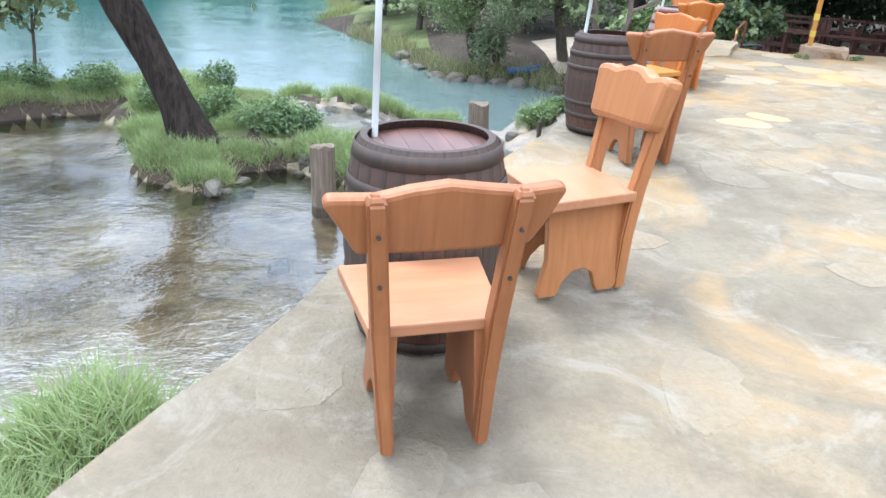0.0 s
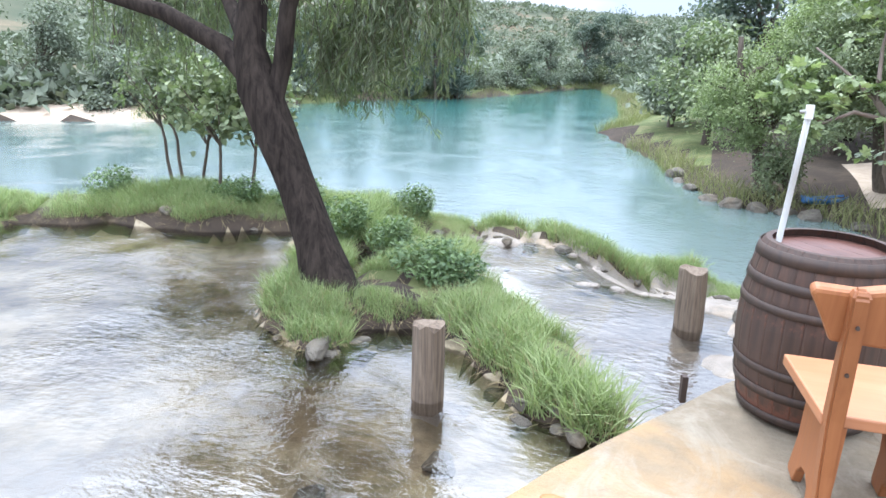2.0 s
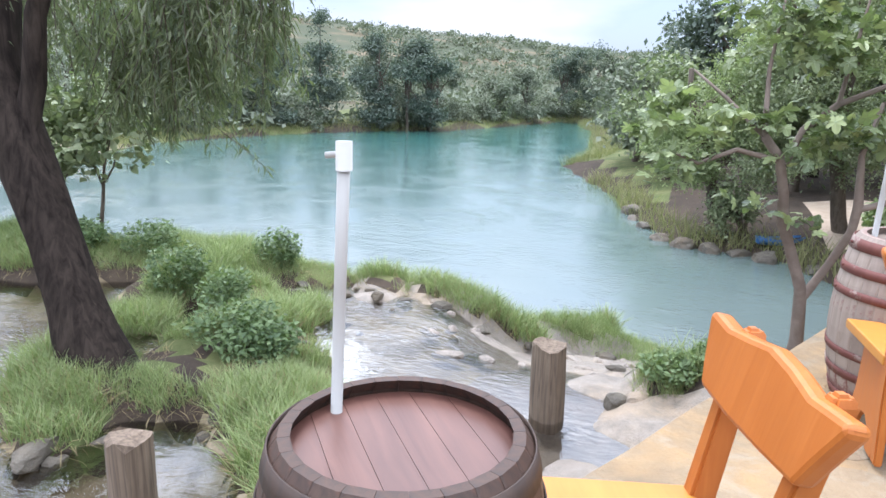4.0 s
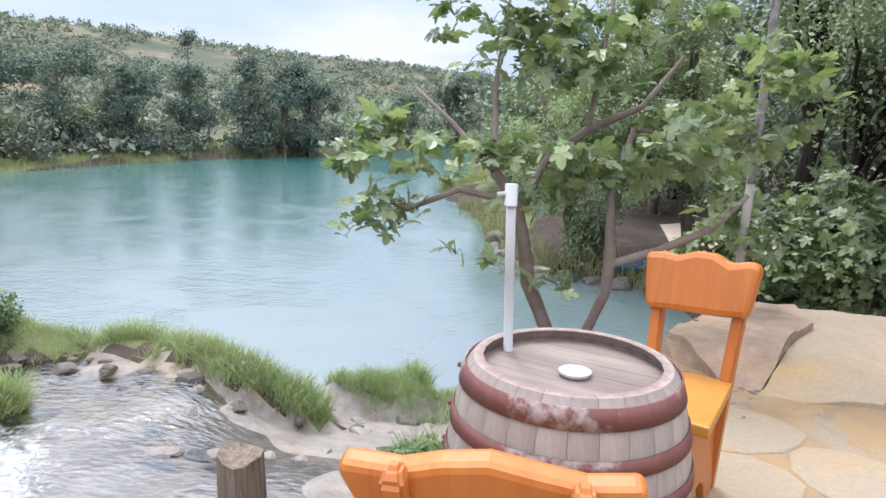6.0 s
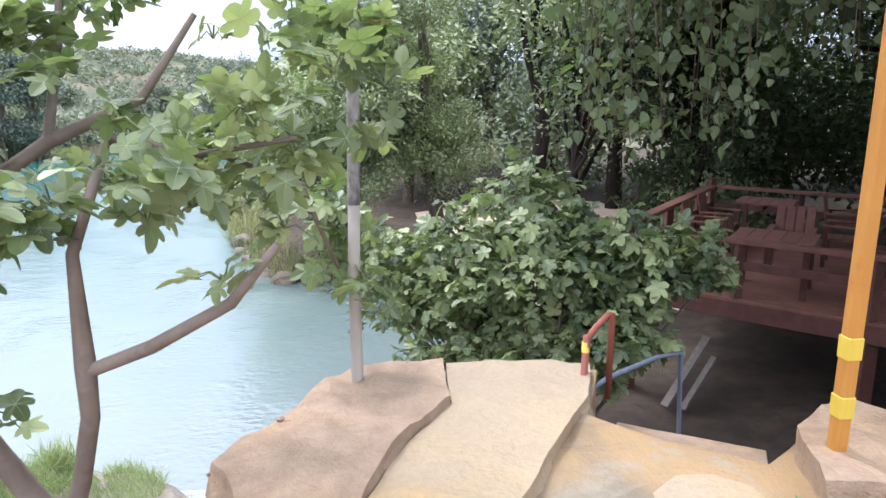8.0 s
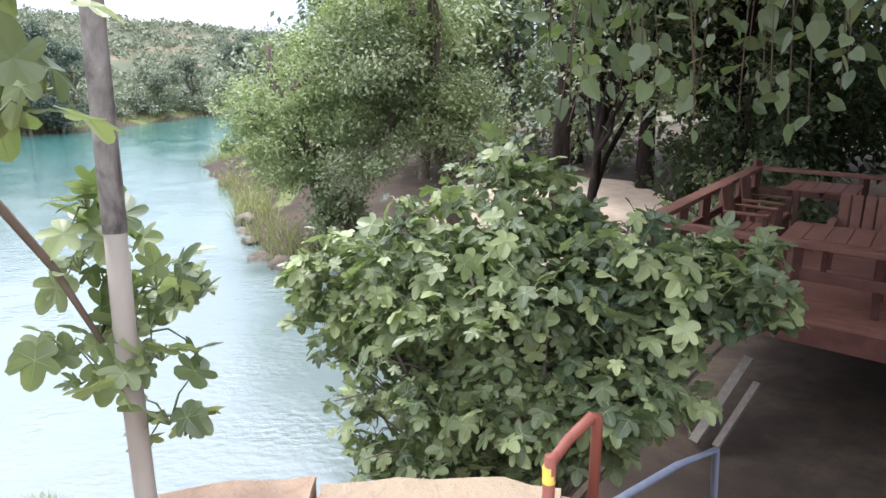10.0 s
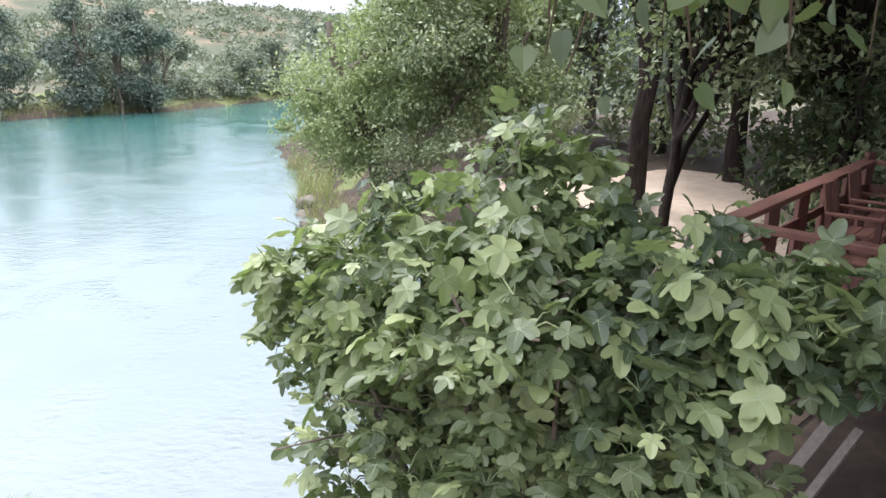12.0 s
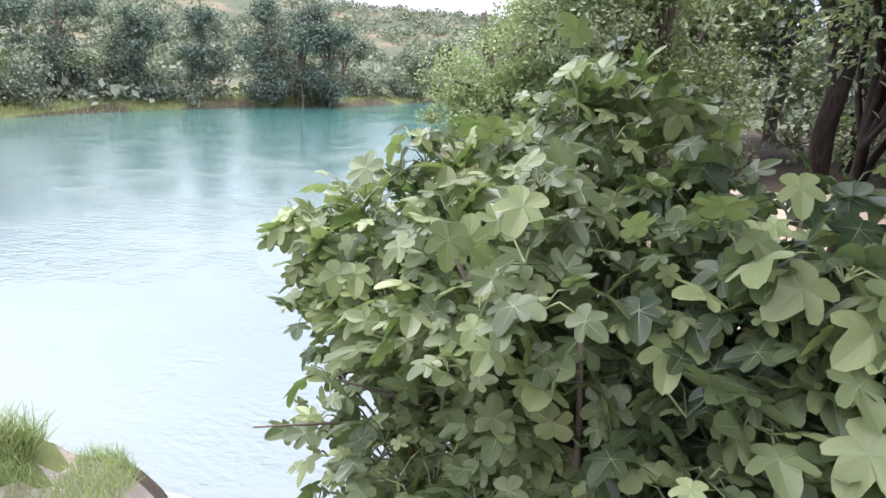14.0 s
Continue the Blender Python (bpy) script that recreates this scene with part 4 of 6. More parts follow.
def barrel(at, rz, staves, hoops, head, label, pole=None, dish=False, H=0.76):
    """A cask on its end: staves, hoops, sunken head."""
    R0, R1 = 0.250, 0.305
    b = thing("barrel_table", at, rz, label, "barrel", "barrel tables")
    n = 26

    def radius(z):
        return R0 + (R1 - R0) * max(0.0, math.sin(math.pi * min(z, H) / H)) ** 0.85

    bm = bmesh.new()
    zs = [H * f for f in (0, 0.026, 0.13, 0.28, 0.44, 0.56, 0.72, 0.87, 0.96, 1)]
    a0, a1 = -math.pi / n * 0.985, math.pi / n * 0.985
    rows = []
    for z in zs:
        r = radius(z) - (0.012 if z in (0, H) else 0)
        rows.append([bm.verts.new((rr * math.cos(a), rr * math.sin(a), z)) for rr, a in ((r - 0.024, a0), (r - 0.0015, a0), (r, a0 * 0.8), (r, a1 * 0.8), (r - 0.0015, a1), (r - 0.024, a1))])
    for lo, hi in zip(rows, rows[1:]):
        for k in range(6):
            q = (k + 1) % 6
            bm.faces.new((lo[k], lo[q], hi[q], hi[k]))
    bm.faces.new(rows[0][::-1])
    bm.faces.new(rows[-1])
    first = part("stave", bm, staves, b)
    for k in range(1, n):
        ob = link("stave", first.data, b)
        ob.matrix_basis = pose(0, 0, 0, 0, 0, 360 * k / n)
    for z0, z1 in [(lo * H / 0.78, hi * H / 0.78) for lo, hi in ((0.01, 0.055), (0.13, 0.17), (0.235, 0.27), (0.51, 0.545), (0.61, 0.65), (0.715, 0.765))]:
        bm = bmesh.new()
        m = 56
        prof = [(radius(z0) + 0.001, z0), (radius(z0) + 0.0045, z0), (radius(z1) + 0.0045, z1), (radius(z1) + 0.001, z1)]
        rings = [[bm.verts.new((r * math.cos(6.28319 * k / m), r * math.sin(6.28319 * k / m), z)) for r, z in prof] for k in range(m)]
        for k in range(m):
            for q in range(4):
                bm.faces.new((rings[k][q], rings[(k + 1) % m][q], rings[(k + 1) % m][(q + 1) % 4], rings[k][(q + 1) % 4]))
        hoop = part("hoop", bm, hoops, b, "flat iron hoop", True)
        bm = bmesh.new()
        bmesh.ops.create_cone(bm, cap_ends=True, segments=8, radius1=0.008, radius2=0.006, depth=0.008)
        rv = part("rivet", bm, hoops, hoop)
        rv.matrix_basis = pose((radius(z0) + 0.005) * math.cos(2.0), (radius(z0) + 0.005) * math.sin(2.0), (z0 + z1) / 2, 0, 90, math.degrees(2.0))
    hz, hr = H - 0.032, R0 - 0.022
    for k in range(6):
        x0, x1 = -hr + 2 * hr * k / 6 + 0.0006, -hr + 2 * hr * (k + 1) / 6 - 0.0006
        out = []
        for j in range(7):
            x = x0 + (x1 - x0) * j / 6
            out.append((x, math.sqrt(max(hr * hr - x * x, 0.0)) + 1e-4))
        ring = out + [(x, -y) for x, y in reversed(out)]
        bd = part("head_board", prism(ring, 0.022, "z", 0.0), head, b)
        bd.location = (0, 0, hz - 0.011)
    if pole:
        (bx, by), (tx, ty), length = pole
        p = new("plastic_pipe")
        p.matrix_basis = pose(at[0] + bx, at[1] + by, at[2] + hz)
        tagged(p, "white plastic pipe with a small tee standing in a barrel", "pipe", "umbrella pipes")
        tubes("pipe", [([(0, 0, 0), (tx * 0.5, ty * 0.5, length * 0.5), (tx, ty, length)], [0.012] * 3)], M_PIPE, p, "", 12)
        tubes("pipe_tee", [([(tx, ty, length - 0.03), (tx, ty, length + 0.022)], [0.0155] * 2), ([(tx, ty, length), (tx - 0.032, ty - 0.01, length - 0.004)], [0.006] * 2)], M_PIPE, p, "small tee fitting", 12)
    if dish:
        bm = bmesh.new()
        prof = [(0.0, 0.006), (0.030, 0.006), (0.036, 0.012), (0.040, 0.012), (0.034, 0.0), (0.0, 0.0)]
        m = 28
        rings = [[bm.verts.new((max(r, 0.0005) * math.cos(6.28319 * k / m), max(r, 0.0005) * math.sin(6.28319 * k / m), z)) for r, z in prof] for k in range(m)]
        for k in range(m):
            for q in range(5):
                bm.faces.new((rings[k][q], rings[(k + 1) % m][q], rings[(k + 1) % m][q + 1], rings[k][q + 1]))
        d = part("ashtray", bm, M_PIPE, None, "", True)
        d.matrix_basis = pose(at[0] + 0.01, at[1] - 0.03, at[2] + hz + 0.001)
        tagged(d, "small white round dish on the barrel head", "dish")
    return b


B1, B2, B3 = (1.43, 2.42), (2.84, 5.10), (4.21, 7.32)
barrel((*B1, ground_z(B1[1])), 10, M_STAVE, M_HOOP, M_HEAD, "dark oak barrel with a reddish wet head used as a table", ((-0.19, 0.08), (0.02, -0.03), 0.54), H=0.75)
barrel((*B2, ground_z(B2[1])), 40, M_STAVE, M_HOOP, M_HEAD, "dark brown oak barrel with a russet head used as a table", ((-0.17, 0.06), (0.03, -0.02), 0.515), H=0.70).scale = (0.94, 0.94, 1.0)
barrel((*B3, ground_z(B3[1])), 70, M_STAVE_PALE, M_HOOP_RED, M_HEAD_PALE, "weathered grey oak barrel with worn red hoops used as a table", ((-0.165, 0.10), (-0.005, -0.06), 0.42), True, 0.72)
for (x, y, rz, ws, hs, chunky, wood, seat, text) in (
        (1.405, 1.89, 10, 0.86, 0.935, False, M_CHAIR, M_CHAIR_CUT, "brown varnished rustic wooden chair pushed up to a barrel"),
        (2.05, 2.76, 106, 0.88, 1.0, True, M_CHAIR_MID, M_CHAIR_CUT, "brown varnished rustic wooden chair with honey seat beside a barrel"),
        (2.92, 4.46, 4, 0.78, 0.93, False, M_CHAIR, M_CHAIR_CUT, "brown varnished rustic wooden chair drawn up to a dark barrel"),
        (3.24, 5.37, 112, 0.76, 0.89, False, M_CHAIR_NEW, M_SEAT_NEW, "orange varnished rustic wooden chair beside a dark barrel"),
        (4.10, 6.86, 2, 0.62, 0.90, False, M_CHAIR_NEW, M_SEAT_NEW, "orange varnished rustic wooden chair before the weathered barrel"),
        (4.53, 7.94, 156, 0.68, 0.90, True, M_CHAIR_NEW, M_SEAT_NEW, "orange rustic wooden chair with a thick hewn backrest")):
    chair((x, y, ground_z(y) + 0.012), rz, wood, seat, text, chunky=chunky).scale = (ws, 0.96, hs)

# ---- posts in the water and iron pins ----


def water_post(at, height, radius, lean, label):
    t = thing("wooden_post", at, 0, label, "post", "old posts in the stream")
    bm = bmesh.new()
    m = 14
    rows = []
    for j in range(9):
        z = -0.25 + (height + 0.25) * j / 8
        row = []
        for k in range(m):
            a = 6.28319 * k / m
            r = radius * (1 + 0.16 * noise.noise(Vector((math.cos(a) * 1.6, math.sin(a) * 1.6, z * 0.8 + at[0]))) - (0.10 if k in (3, 9) else 0))
            zz = z + (0.06 * noise.noise(Vector((math.cos(a) * 2, math.sin(a) * 2, at[1]))) if j == 8 else 0)
            row.append(bm.verts.new((r * math.cos(a) + lean[0] * z, r * math.sin(a) + lean[1] * z, zz)))
        rows.append(row)
    for lo, hi in zip(rows, rows[1:]):
        for k in range(m):
            bm.faces.new((lo[k], lo[(k + 1) % m], hi[(k + 1) % m], hi[k]))
    bm.faces.new(rows[-1])
    bm.faces.new(rows[0][::-1])
    part("trunk", bm, M_POST, t)
    return t


water_post((0.595, 6.60, POOL_Z), 0.60, 0.122, (0.0, 0.0), "weathered grey log post standing in the stream")
water_post((2.40, 9.01, POOL_Z), 0.57, 0.132, (-0.03, 0.0), "split weathered log post standing in the stream")
for x, y, h in ((2.36, 5.12, 0.045), (3.50, 7.06, 0.05), (4.73, 9.50, 0.085)):
    bm = beam((0, 0, -0.08), (0, 0, h), 0.026, 0.032, 0.004)
    ob = part("iron_pin", bm, M_HOOP)
    ob.matrix_basis = pose(x + 0.03, y - 0.01, ground_z(y), 0, 0, 20)
    tagged(ob, "short rusty square iron stub set at the terrace edge", "iron stub", "iron stubs along the edge")


# ---- loose rocks ----


def rock_mesh(seed):
    bm = bmesh.new()
    bmesh.ops.create_icosphere(bm, subdivisions=3, radius=1.0)
    r = random.Random(seed)
    cuts = []
    for k in range(11):
        d = Vector((r.gauss(0, 1), r.gauss(0, 1), r.gauss(0, 0.8))).normalized()
        cuts.append((d, 0.52 + 0.3 * r.random()))
    for v in bm.verts:
        for d, far in cuts:
            over = v.co.dot(d) - far
            if over > 0:
                v.co -= d * over * 0.92
        v.co *= 1 + 0.10 * noise.noise(v.co * 3.7 + Vector((0, seed * 3.3, 0))) + 0.05 * noise.noise(v.co * 9.0)
        v.co.z *= 0.62
    me = bpy.data.meshes.new("rock")
    bm.to_mesh(me)
    bm.free()
    return me


ROCKS = [rock_mesh(k) for k in range(5)]
PALE_ROCKS = [rock_mesh(k + 20) for k in range(4)]
for me in ROCKS:
    me.materials.append(M_ROCK)
for me in PALE_ROCKS:
    me.materials.append(M_TUFA)
rr = np.random.default_rng(61)
spots = [(-0.05, 11.0), (0.25, 11.1), (-0.5, 11.0), (0.7, 11.15), (1.25, 11.05), (-1.2, 10.7), (0.1, 9.2), (-0.25, 9.25), (0.55, 8.95), (0.95, 8.5), (-0.7, 9.75), (1.7, 11.4), (2.1, 11.9), (2.45, 12.5), (2.8, 13.1), (1.4, 10.2), (2.9, 9.3), (3.0, 10.3), (3.5, 10.8), (2.75, 10.8), (-1.2, 7.05), (-0.6, 6.98), (1.0, 7.02), (1.3, 6.7), (1.75, 6.5), (-0.2, 7.6), (0.3, 7.75), (0.95, 6.0), (0.35, 5.3), (2.62, 9.0), (-2.6, 10.9), (-3.6, 10.4), (0.62, 2.35), (-4.9, 9.9), (-0.15, 3.3), (3.2, 23.1), (3.9, 22.9), (4.6, 22.8), (5.2, 22.6), (2.6, 23.8), (1.6, 26.6), (1.4, 27.6), (2.0, 25.4), (6.2, 21.6)]
for k, (x, y) in enumerate(spots):
    far = y > 20
    s = (0.18 + 0.26 * rr.random()) if far else (0.06 + 0.09 * rr.random())
    z = float(land(np.array([x]), np.array([y]))[0][0])
    ob = link("rock", ROCKS[k % 5])
    ob.matrix_basis = pose(x, y, max(z, LAKE_Z - 0.05) + s * 0.08, 0, 0, rr.random() * 360) @ Matrix.Diagonal((s * (0.8 + 0.7 * rr.random()), s, s, 1))
    tagged(ob, "rough wet travertine rock at the lake bank" if far else "rough wet travertine rock in the stream", "rock", "rocks in the water")

# crumbled reddish stones along the ledge's outer edge
RED_ROCKS = [rock_mesh(k + 40) for k in range(3)]
for me in RED_ROCKS:
    me.materials.append(M_RUBBLE)
for k in range(60):
    f = rr.random()
    x, y = 4.66 + 0.50 * f + rr.normal() * 0.03, 9.35 + 0.95 * f + rr.normal() * 0.05
    if k % 6:
        x, y = 4.86 + 0.13 * rr.normal(), 9.05 + 0.16 * rr.normal()
    s = rr.uniform(0.006, 0.021)
    top = ground_z(y) + (0.10 if y > 9.35 and x > 4.62 + 0.55 * (y - 9.3) else 0.0)
    ob = link("rubble", RED_ROCKS[k % 3])
    ob.matrix_basis = pose(x, y, top + s * 0.2, 0, 0, rr.random() * 360) @ Matrix.Diagonal((s * (0.9 + 0.8 * rr.random()), s, s * 0.9, 1))
    tagged(ob, "small crumbled reddish stone on the broken terrace edge", "rubble", "rubble on the edge")

# small broken stones along the rims of the mounds and in the cascade
rim = []
for mx, my, r, h in MOUNDS[:11] + MOUNDS[15:23] + MOUNDS[29:32]:
    for k in range(5):
        a = rr.random() * 6.283
        rim.append((mx + r * 1.05 * math.cos(a), my + r * 1.05 * math.sin(a)))
rim += [(rr.uniform(0.2, 3.2), rr.uniform(9.4, 12.6)) for k in range(45)]
for k, (x, y) in enumerate(rim):
    z = float(land(np.array([x]), np.array([y]))[0][0])
    if edge_distance(np.array([x]), np.array([y]), TERRACE)[0] < 0.1 or z > POOL_Z + 0.12:
        continue
    s = 0.03 + 0.06 * rr.random()
    ob = link("rock", PALE_ROCKS[k % 4] if x > 0.3 and y > 9.3 else ROCKS[k % 5])
    ob.matrix_basis = pose(x, y, max(z, POOL_Z - float(ramp_down(np.array([x]), np.array([y]))[0]) - 0.03) + s * 0.1, 0, 0, rr.random() * 360) @ Matrix.Diagonal((s * (0.9 + 0.9 * rr.random()), s, s * 0.9, 1))
    tagged(ob, "small broken brown stone at the water's edge", "rock", "rocks in the water")

# ---- grass ----


def grass_patch(name, at, blades, height, mat, label, lean=0.35, rng=RNG):
    n = len(at)
    return tagged(scatter(name, LEAF_BLADE, at, height * (0.55 + 0.7 * rng.random(n)), rng.random(n) * 6.283, rng.normal(size=n) * lean * 0.6, rng.normal(size=n) * lean, mat), label, "grass", kind="stuff")


def on_land(x, y):
    z, d, dt = land(x, y)
    return z, d, dt


rng = np.random.default_rng(21)
pts = []
for mx, my, r, h in MOUNDS:
    n = int(12500 * r * r) if my < 11 else int(9000 * r * r)
    a, q = rng.random(n) * 6.283, np.sqrt(rng.random(n)) * r * 0.90
    pts.append(np.stack([mx + q * np.cos(a), my + q * np.sin(a)], 1))
pts = np.concatenate(pts)
z, d, dt = on_land(pts[:, 0], pts[:, 1])
keep = (z > POOL_Z - ramp_down(pts[:, 0], pts[:, 1]) - 0.02) & (dt > 0.03) & (wave_noise(pts[:, 0], pts[:, 1], 3.1, 8) + 0.35 * wave_noise(pts[:, 0], pts[:, 1], 9.0, 18) + 2.0 * (pts[:, 1] < 3.0) > -0.34)
pts, z = pts[keep], z[keep]
tall = 0.25 + 0.13 * wave_noise(pts[:, 0], pts[:, 1], 2.2, 6)
dry = rng.random(len(pts)) < 0.16
grass_patch("grass", np.stack([pts[dry, 0], pts[dry, 1], z[dry] - 0.01], 1), 0, np.clip(tall[dry], 0.07, 0.3) * 0.8, L_DRY, "dry yellowed grass between the green blades")
pts, z, tall = pts[~dry], z[~dry], tall[~dry]
grass_patch("grass", np.stack([pts[:, 0], pts[:, 1], z - 0.01], 1), 0, np.clip(tall, 0.08, 0.44), L_GRASS, "long green grass on the mounds in the stream")

# grass on the low point of the shelf by the lake
rng = np.random.default_rng(24)
a, q = rng.random(9500) * 6.283, np.sqrt(rng.random(9500)) * 1.1
low = np.stack([2.15 + q * np.cos(a), 13.35 + 0.8 * q * np.sin(a)], 1)
z, d, dt = on_land(low[:, 0], low[:, 1])
keep = (z > LAKE_Z + 0.08) & (wave_noise(low[:, 0], low[:, 1], 4.0, 19) > -0.5)
grass_patch("grass", np.stack([low[keep, 0], low[keep, 1], z[keep] - 0.01], 1), 0, 0.17, L_GRASS, "short green grass on the low rocky point by the lake")

# withered blades and roots that hang over the rims of the mounds
rng = np.random.default_rng(23)
rim_at, rim_yaw = [], []
for mx, my, r, h in MOUNDS[:11] + MOUNDS[12:25]:
    a = rng.random(int(420 * r)) * 6.283
    q = r * rng.uniform(0.80, 1.0, len(a))
    rim_at.append(np.stack([mx + q * np.cos(a), my + q * np.sin(a)], 1))
    rim_yaw.append(a - math.pi / 2 + rng.normal(size=len(a)) * 0.4)
rim_at, rim_yaw = np.concatenate(rim_at), np.concatenate(rim_yaw)
z, d, dt = on_land(rim_at[:, 0], rim_at[:, 1])
keep = (z > POOL_Z - ramp_down(rim_at[:, 0], rim_at[:, 1]) - 0.03) & (dt > 0.05) & (z < -0.74)
n = int(keep.sum())
tagged(scatter("grass", LEAF_BLADE, np.stack([rim_at[keep, 0], rim_at[keep, 1], z[keep]], 1), 0.17 * (0.5 + 0.8 * rng.random(n)), rim_yaw[keep], -0.95 + 0.35 * rng.normal(size=n), rng.normal(size=n) * 0.3, L_DRY), "withered brown grass and roots hanging over the water", "grass", kind="stuff")

# leafy weeds on the mounds
for k, (x, y, zz, r, hgt) in enumerate(((-0.35, 8.75, -0.72, 0.42, 0.34), (0.0, 8.6, -0.75, 0.35, 0.30), (-3.3, 10.9, -0.75, 0.4, 0.4), (-1.55, 11.2, -0.8, 0.30, 0.45), (-4.2, 10.6, -0.7, 0.4, 0.35), (3.28, 9.60, -0.76, 0.26, 0.20), (3.58, 9.75, -0.72, 0.16, 0.26), (-2.0, 9.9, -0.8, 0.35, 0.5), (-1.2, 9.7, -0.85, 0.3, 0.4), (-6.3, 10.2, -0.7, 0.4, 0.4))):
    w = thing("weed_clump", (x, y, zz), 0, "leafy green weeds growing among the grass", "plant", "weeds on the mounds")
    rg = np.random.default_rng(50 + k)
    stems = []
    for j in range(16):
        a, q = rg.random() * 6.283, rg.random() ** 0.5 * r
        tip = (q * math.cos(a) * 1.2, q * math.sin(a) * 1.2, hgt * (0.6 + 0.5 * rg.random()))
        stems.append((bend((q * math.cos(a) * 0.7, q * math.sin(a) * 0.7, -0.1), tip, 3, 0.02, 0.03, j), taper(0.004, 0.002, 4)))
    tubes("stem", stems, L_WEED, w, "", 4)["kind"] = "stuff"
    foliage("leaves", [((0, 0, hgt * 0.5), (r, r, hgt * 0.6)), ((r * 0.5, 0, hgt * 0.7), (r * 0.6, r * 0.6, hgt * 0.5))], 1100, 0.058, L_WEED, w, rg, shell=0.4, droop=-0.1)

for k, (x, y) in enumerate(((6.60, 9.12), (6.66, 9.02), (7.30, 8.98), (7.42, 9.05), (5.0, 10.02), (3.62, 7.2))):
    w = thing("weed_clump", (x, y, ground_z(y) + 0.005), 0, "small green weeds in a crack of the stone", "plant", "weeds between the stones")
    rg = np.random.default_rng(150 + k)
    foliage("leaves", [((0, 0, 0.02), (0.06, 0.05, 0.03)), ((0.04, 0.02, 0.03), (0.03, 0.03, 0.03))], 140, 0.022, L_WEED, w, rg, shell=0.2, droop=0.2)

# ---- trees ----


def tree(name, at, label, category="tree", group=""):
    return thing(name, at, 0, label, category, group)


# the leaning willow on the mound
w = tree("willow_tree", (-0.88, 7.85, -0.75), "leaning willow with dark furrowed bark and hanging narrow leaves")
main = [(0, 0, -0.25), (-0.08, 0.02, 0.0), (-0.28, 0.05, 0.5), (-0.50, 0.08, 1.0), (-0.72, 0.12, 1.5), (-0.92, 0.15, 1.95), (-1.05, 0.2, 2.35), (-1.0, 0.3, 3.1), (-0.8, 0.5, 4.0)]
runs = [(main, [0.33, 0.27, 0.215, 0.20, 0.195, 0.205, 0.16, 0.12, 0.06]),
        ([(-0.90, 0.15, 1.90), (-1.3, 0.1, 2.35), (-1.9, 0.0, 2.65), (-2.7, -0.1, 2.85), (-3.6, 0.1, 3.1)], [0.12, 0.10, 0.08, 0.06, 0.03]),
        ([(-0.80, 0.14, 1.72), (-0.68, 0.2, 2.2), (-0.60, 0.2, 2.7), (-0.35, 0.3, 3.4), (0.3, 0.6, 4.2)], [0.10, 0.09, 0.08, 0.06, 0.03]),
        ([(-1.05, 0.2, 2.3), (-1.6, 0.5, 3.0), (-2.0, 1.0, 3.8)], [0.09, 0.06, 0.03]),
        ([(-0.35, 0.3, 3.4), (0.6, 0.9, 3.6), (1.8, 1.5, 3.5)], [0.05, 0.035, 0.015])]
tubes("trunk", runs, M_BARK, w, "dark furrowed trunk and limbs", 14, 0.30)
rg = np.random.default_rng(5)
strands, lp, lyaw = [], [], []
for k in range(330):
    cx, cy, cz, rr = [(-0.55, 1.35, 2.6, 0.42), (0.25, 1.2, 3.3, 0.6), (-2.4, 1.1, 3.3, 0.7), (-1.2, 1.0, 3.4, 0.9), (0.2, 1.3, 3.5, 0.6), (-0.6, 1.6, 2.75, 0.40), (-3.0, 0.8, 3.6, 0.8)][k % 7]
    a, q = rg.random() * 6.283, math.sqrt(rg.random()) * rr
    x, y, zt = cx + q * math.cos(a), cy + q * math.sin(a), cz + rg.normal() * 0.25
    ln = rg.uniform(0.4, 1.2) if k % 7 not in (0, 5) else rg.uniform(0.35, 0.75)
    dx, dy = rg.normal() * 0.22, rg.normal() * 0.22
    path = [(x + dx * t, y + dy * t, zt - ln * t ** 1.2) for t in (0, 0.35, 0.7, 1.0)]
    strands.append((path, [0.006, 0.005, 0.004, 0.002]))
    m = int(ln * 78)
    t = rg.random(m)
    lp.append(np.stack([x + dx * t, y + dy * t, zt - ln * t ** 1.2], 1) + rg.normal(size=(m, 3)) * 0.035)
tubes("twig", strands, M_GREYBARK, w, "thin hanging twigs", 4)["kind"] = "stuff"
lp = np.concatenate(lp)
n = len(lp)
scatter("leaves", LEAF_WILLOW, lp, 0.115 * (0.6 + 0.8 * rg.random(n)), rg.random(n) * 6.283, -0.9 + rg.normal(size=n) * 0.45, rg.normal(size=n) * 0.7, L_WILLOW, w, "narrow grey-green leaves")

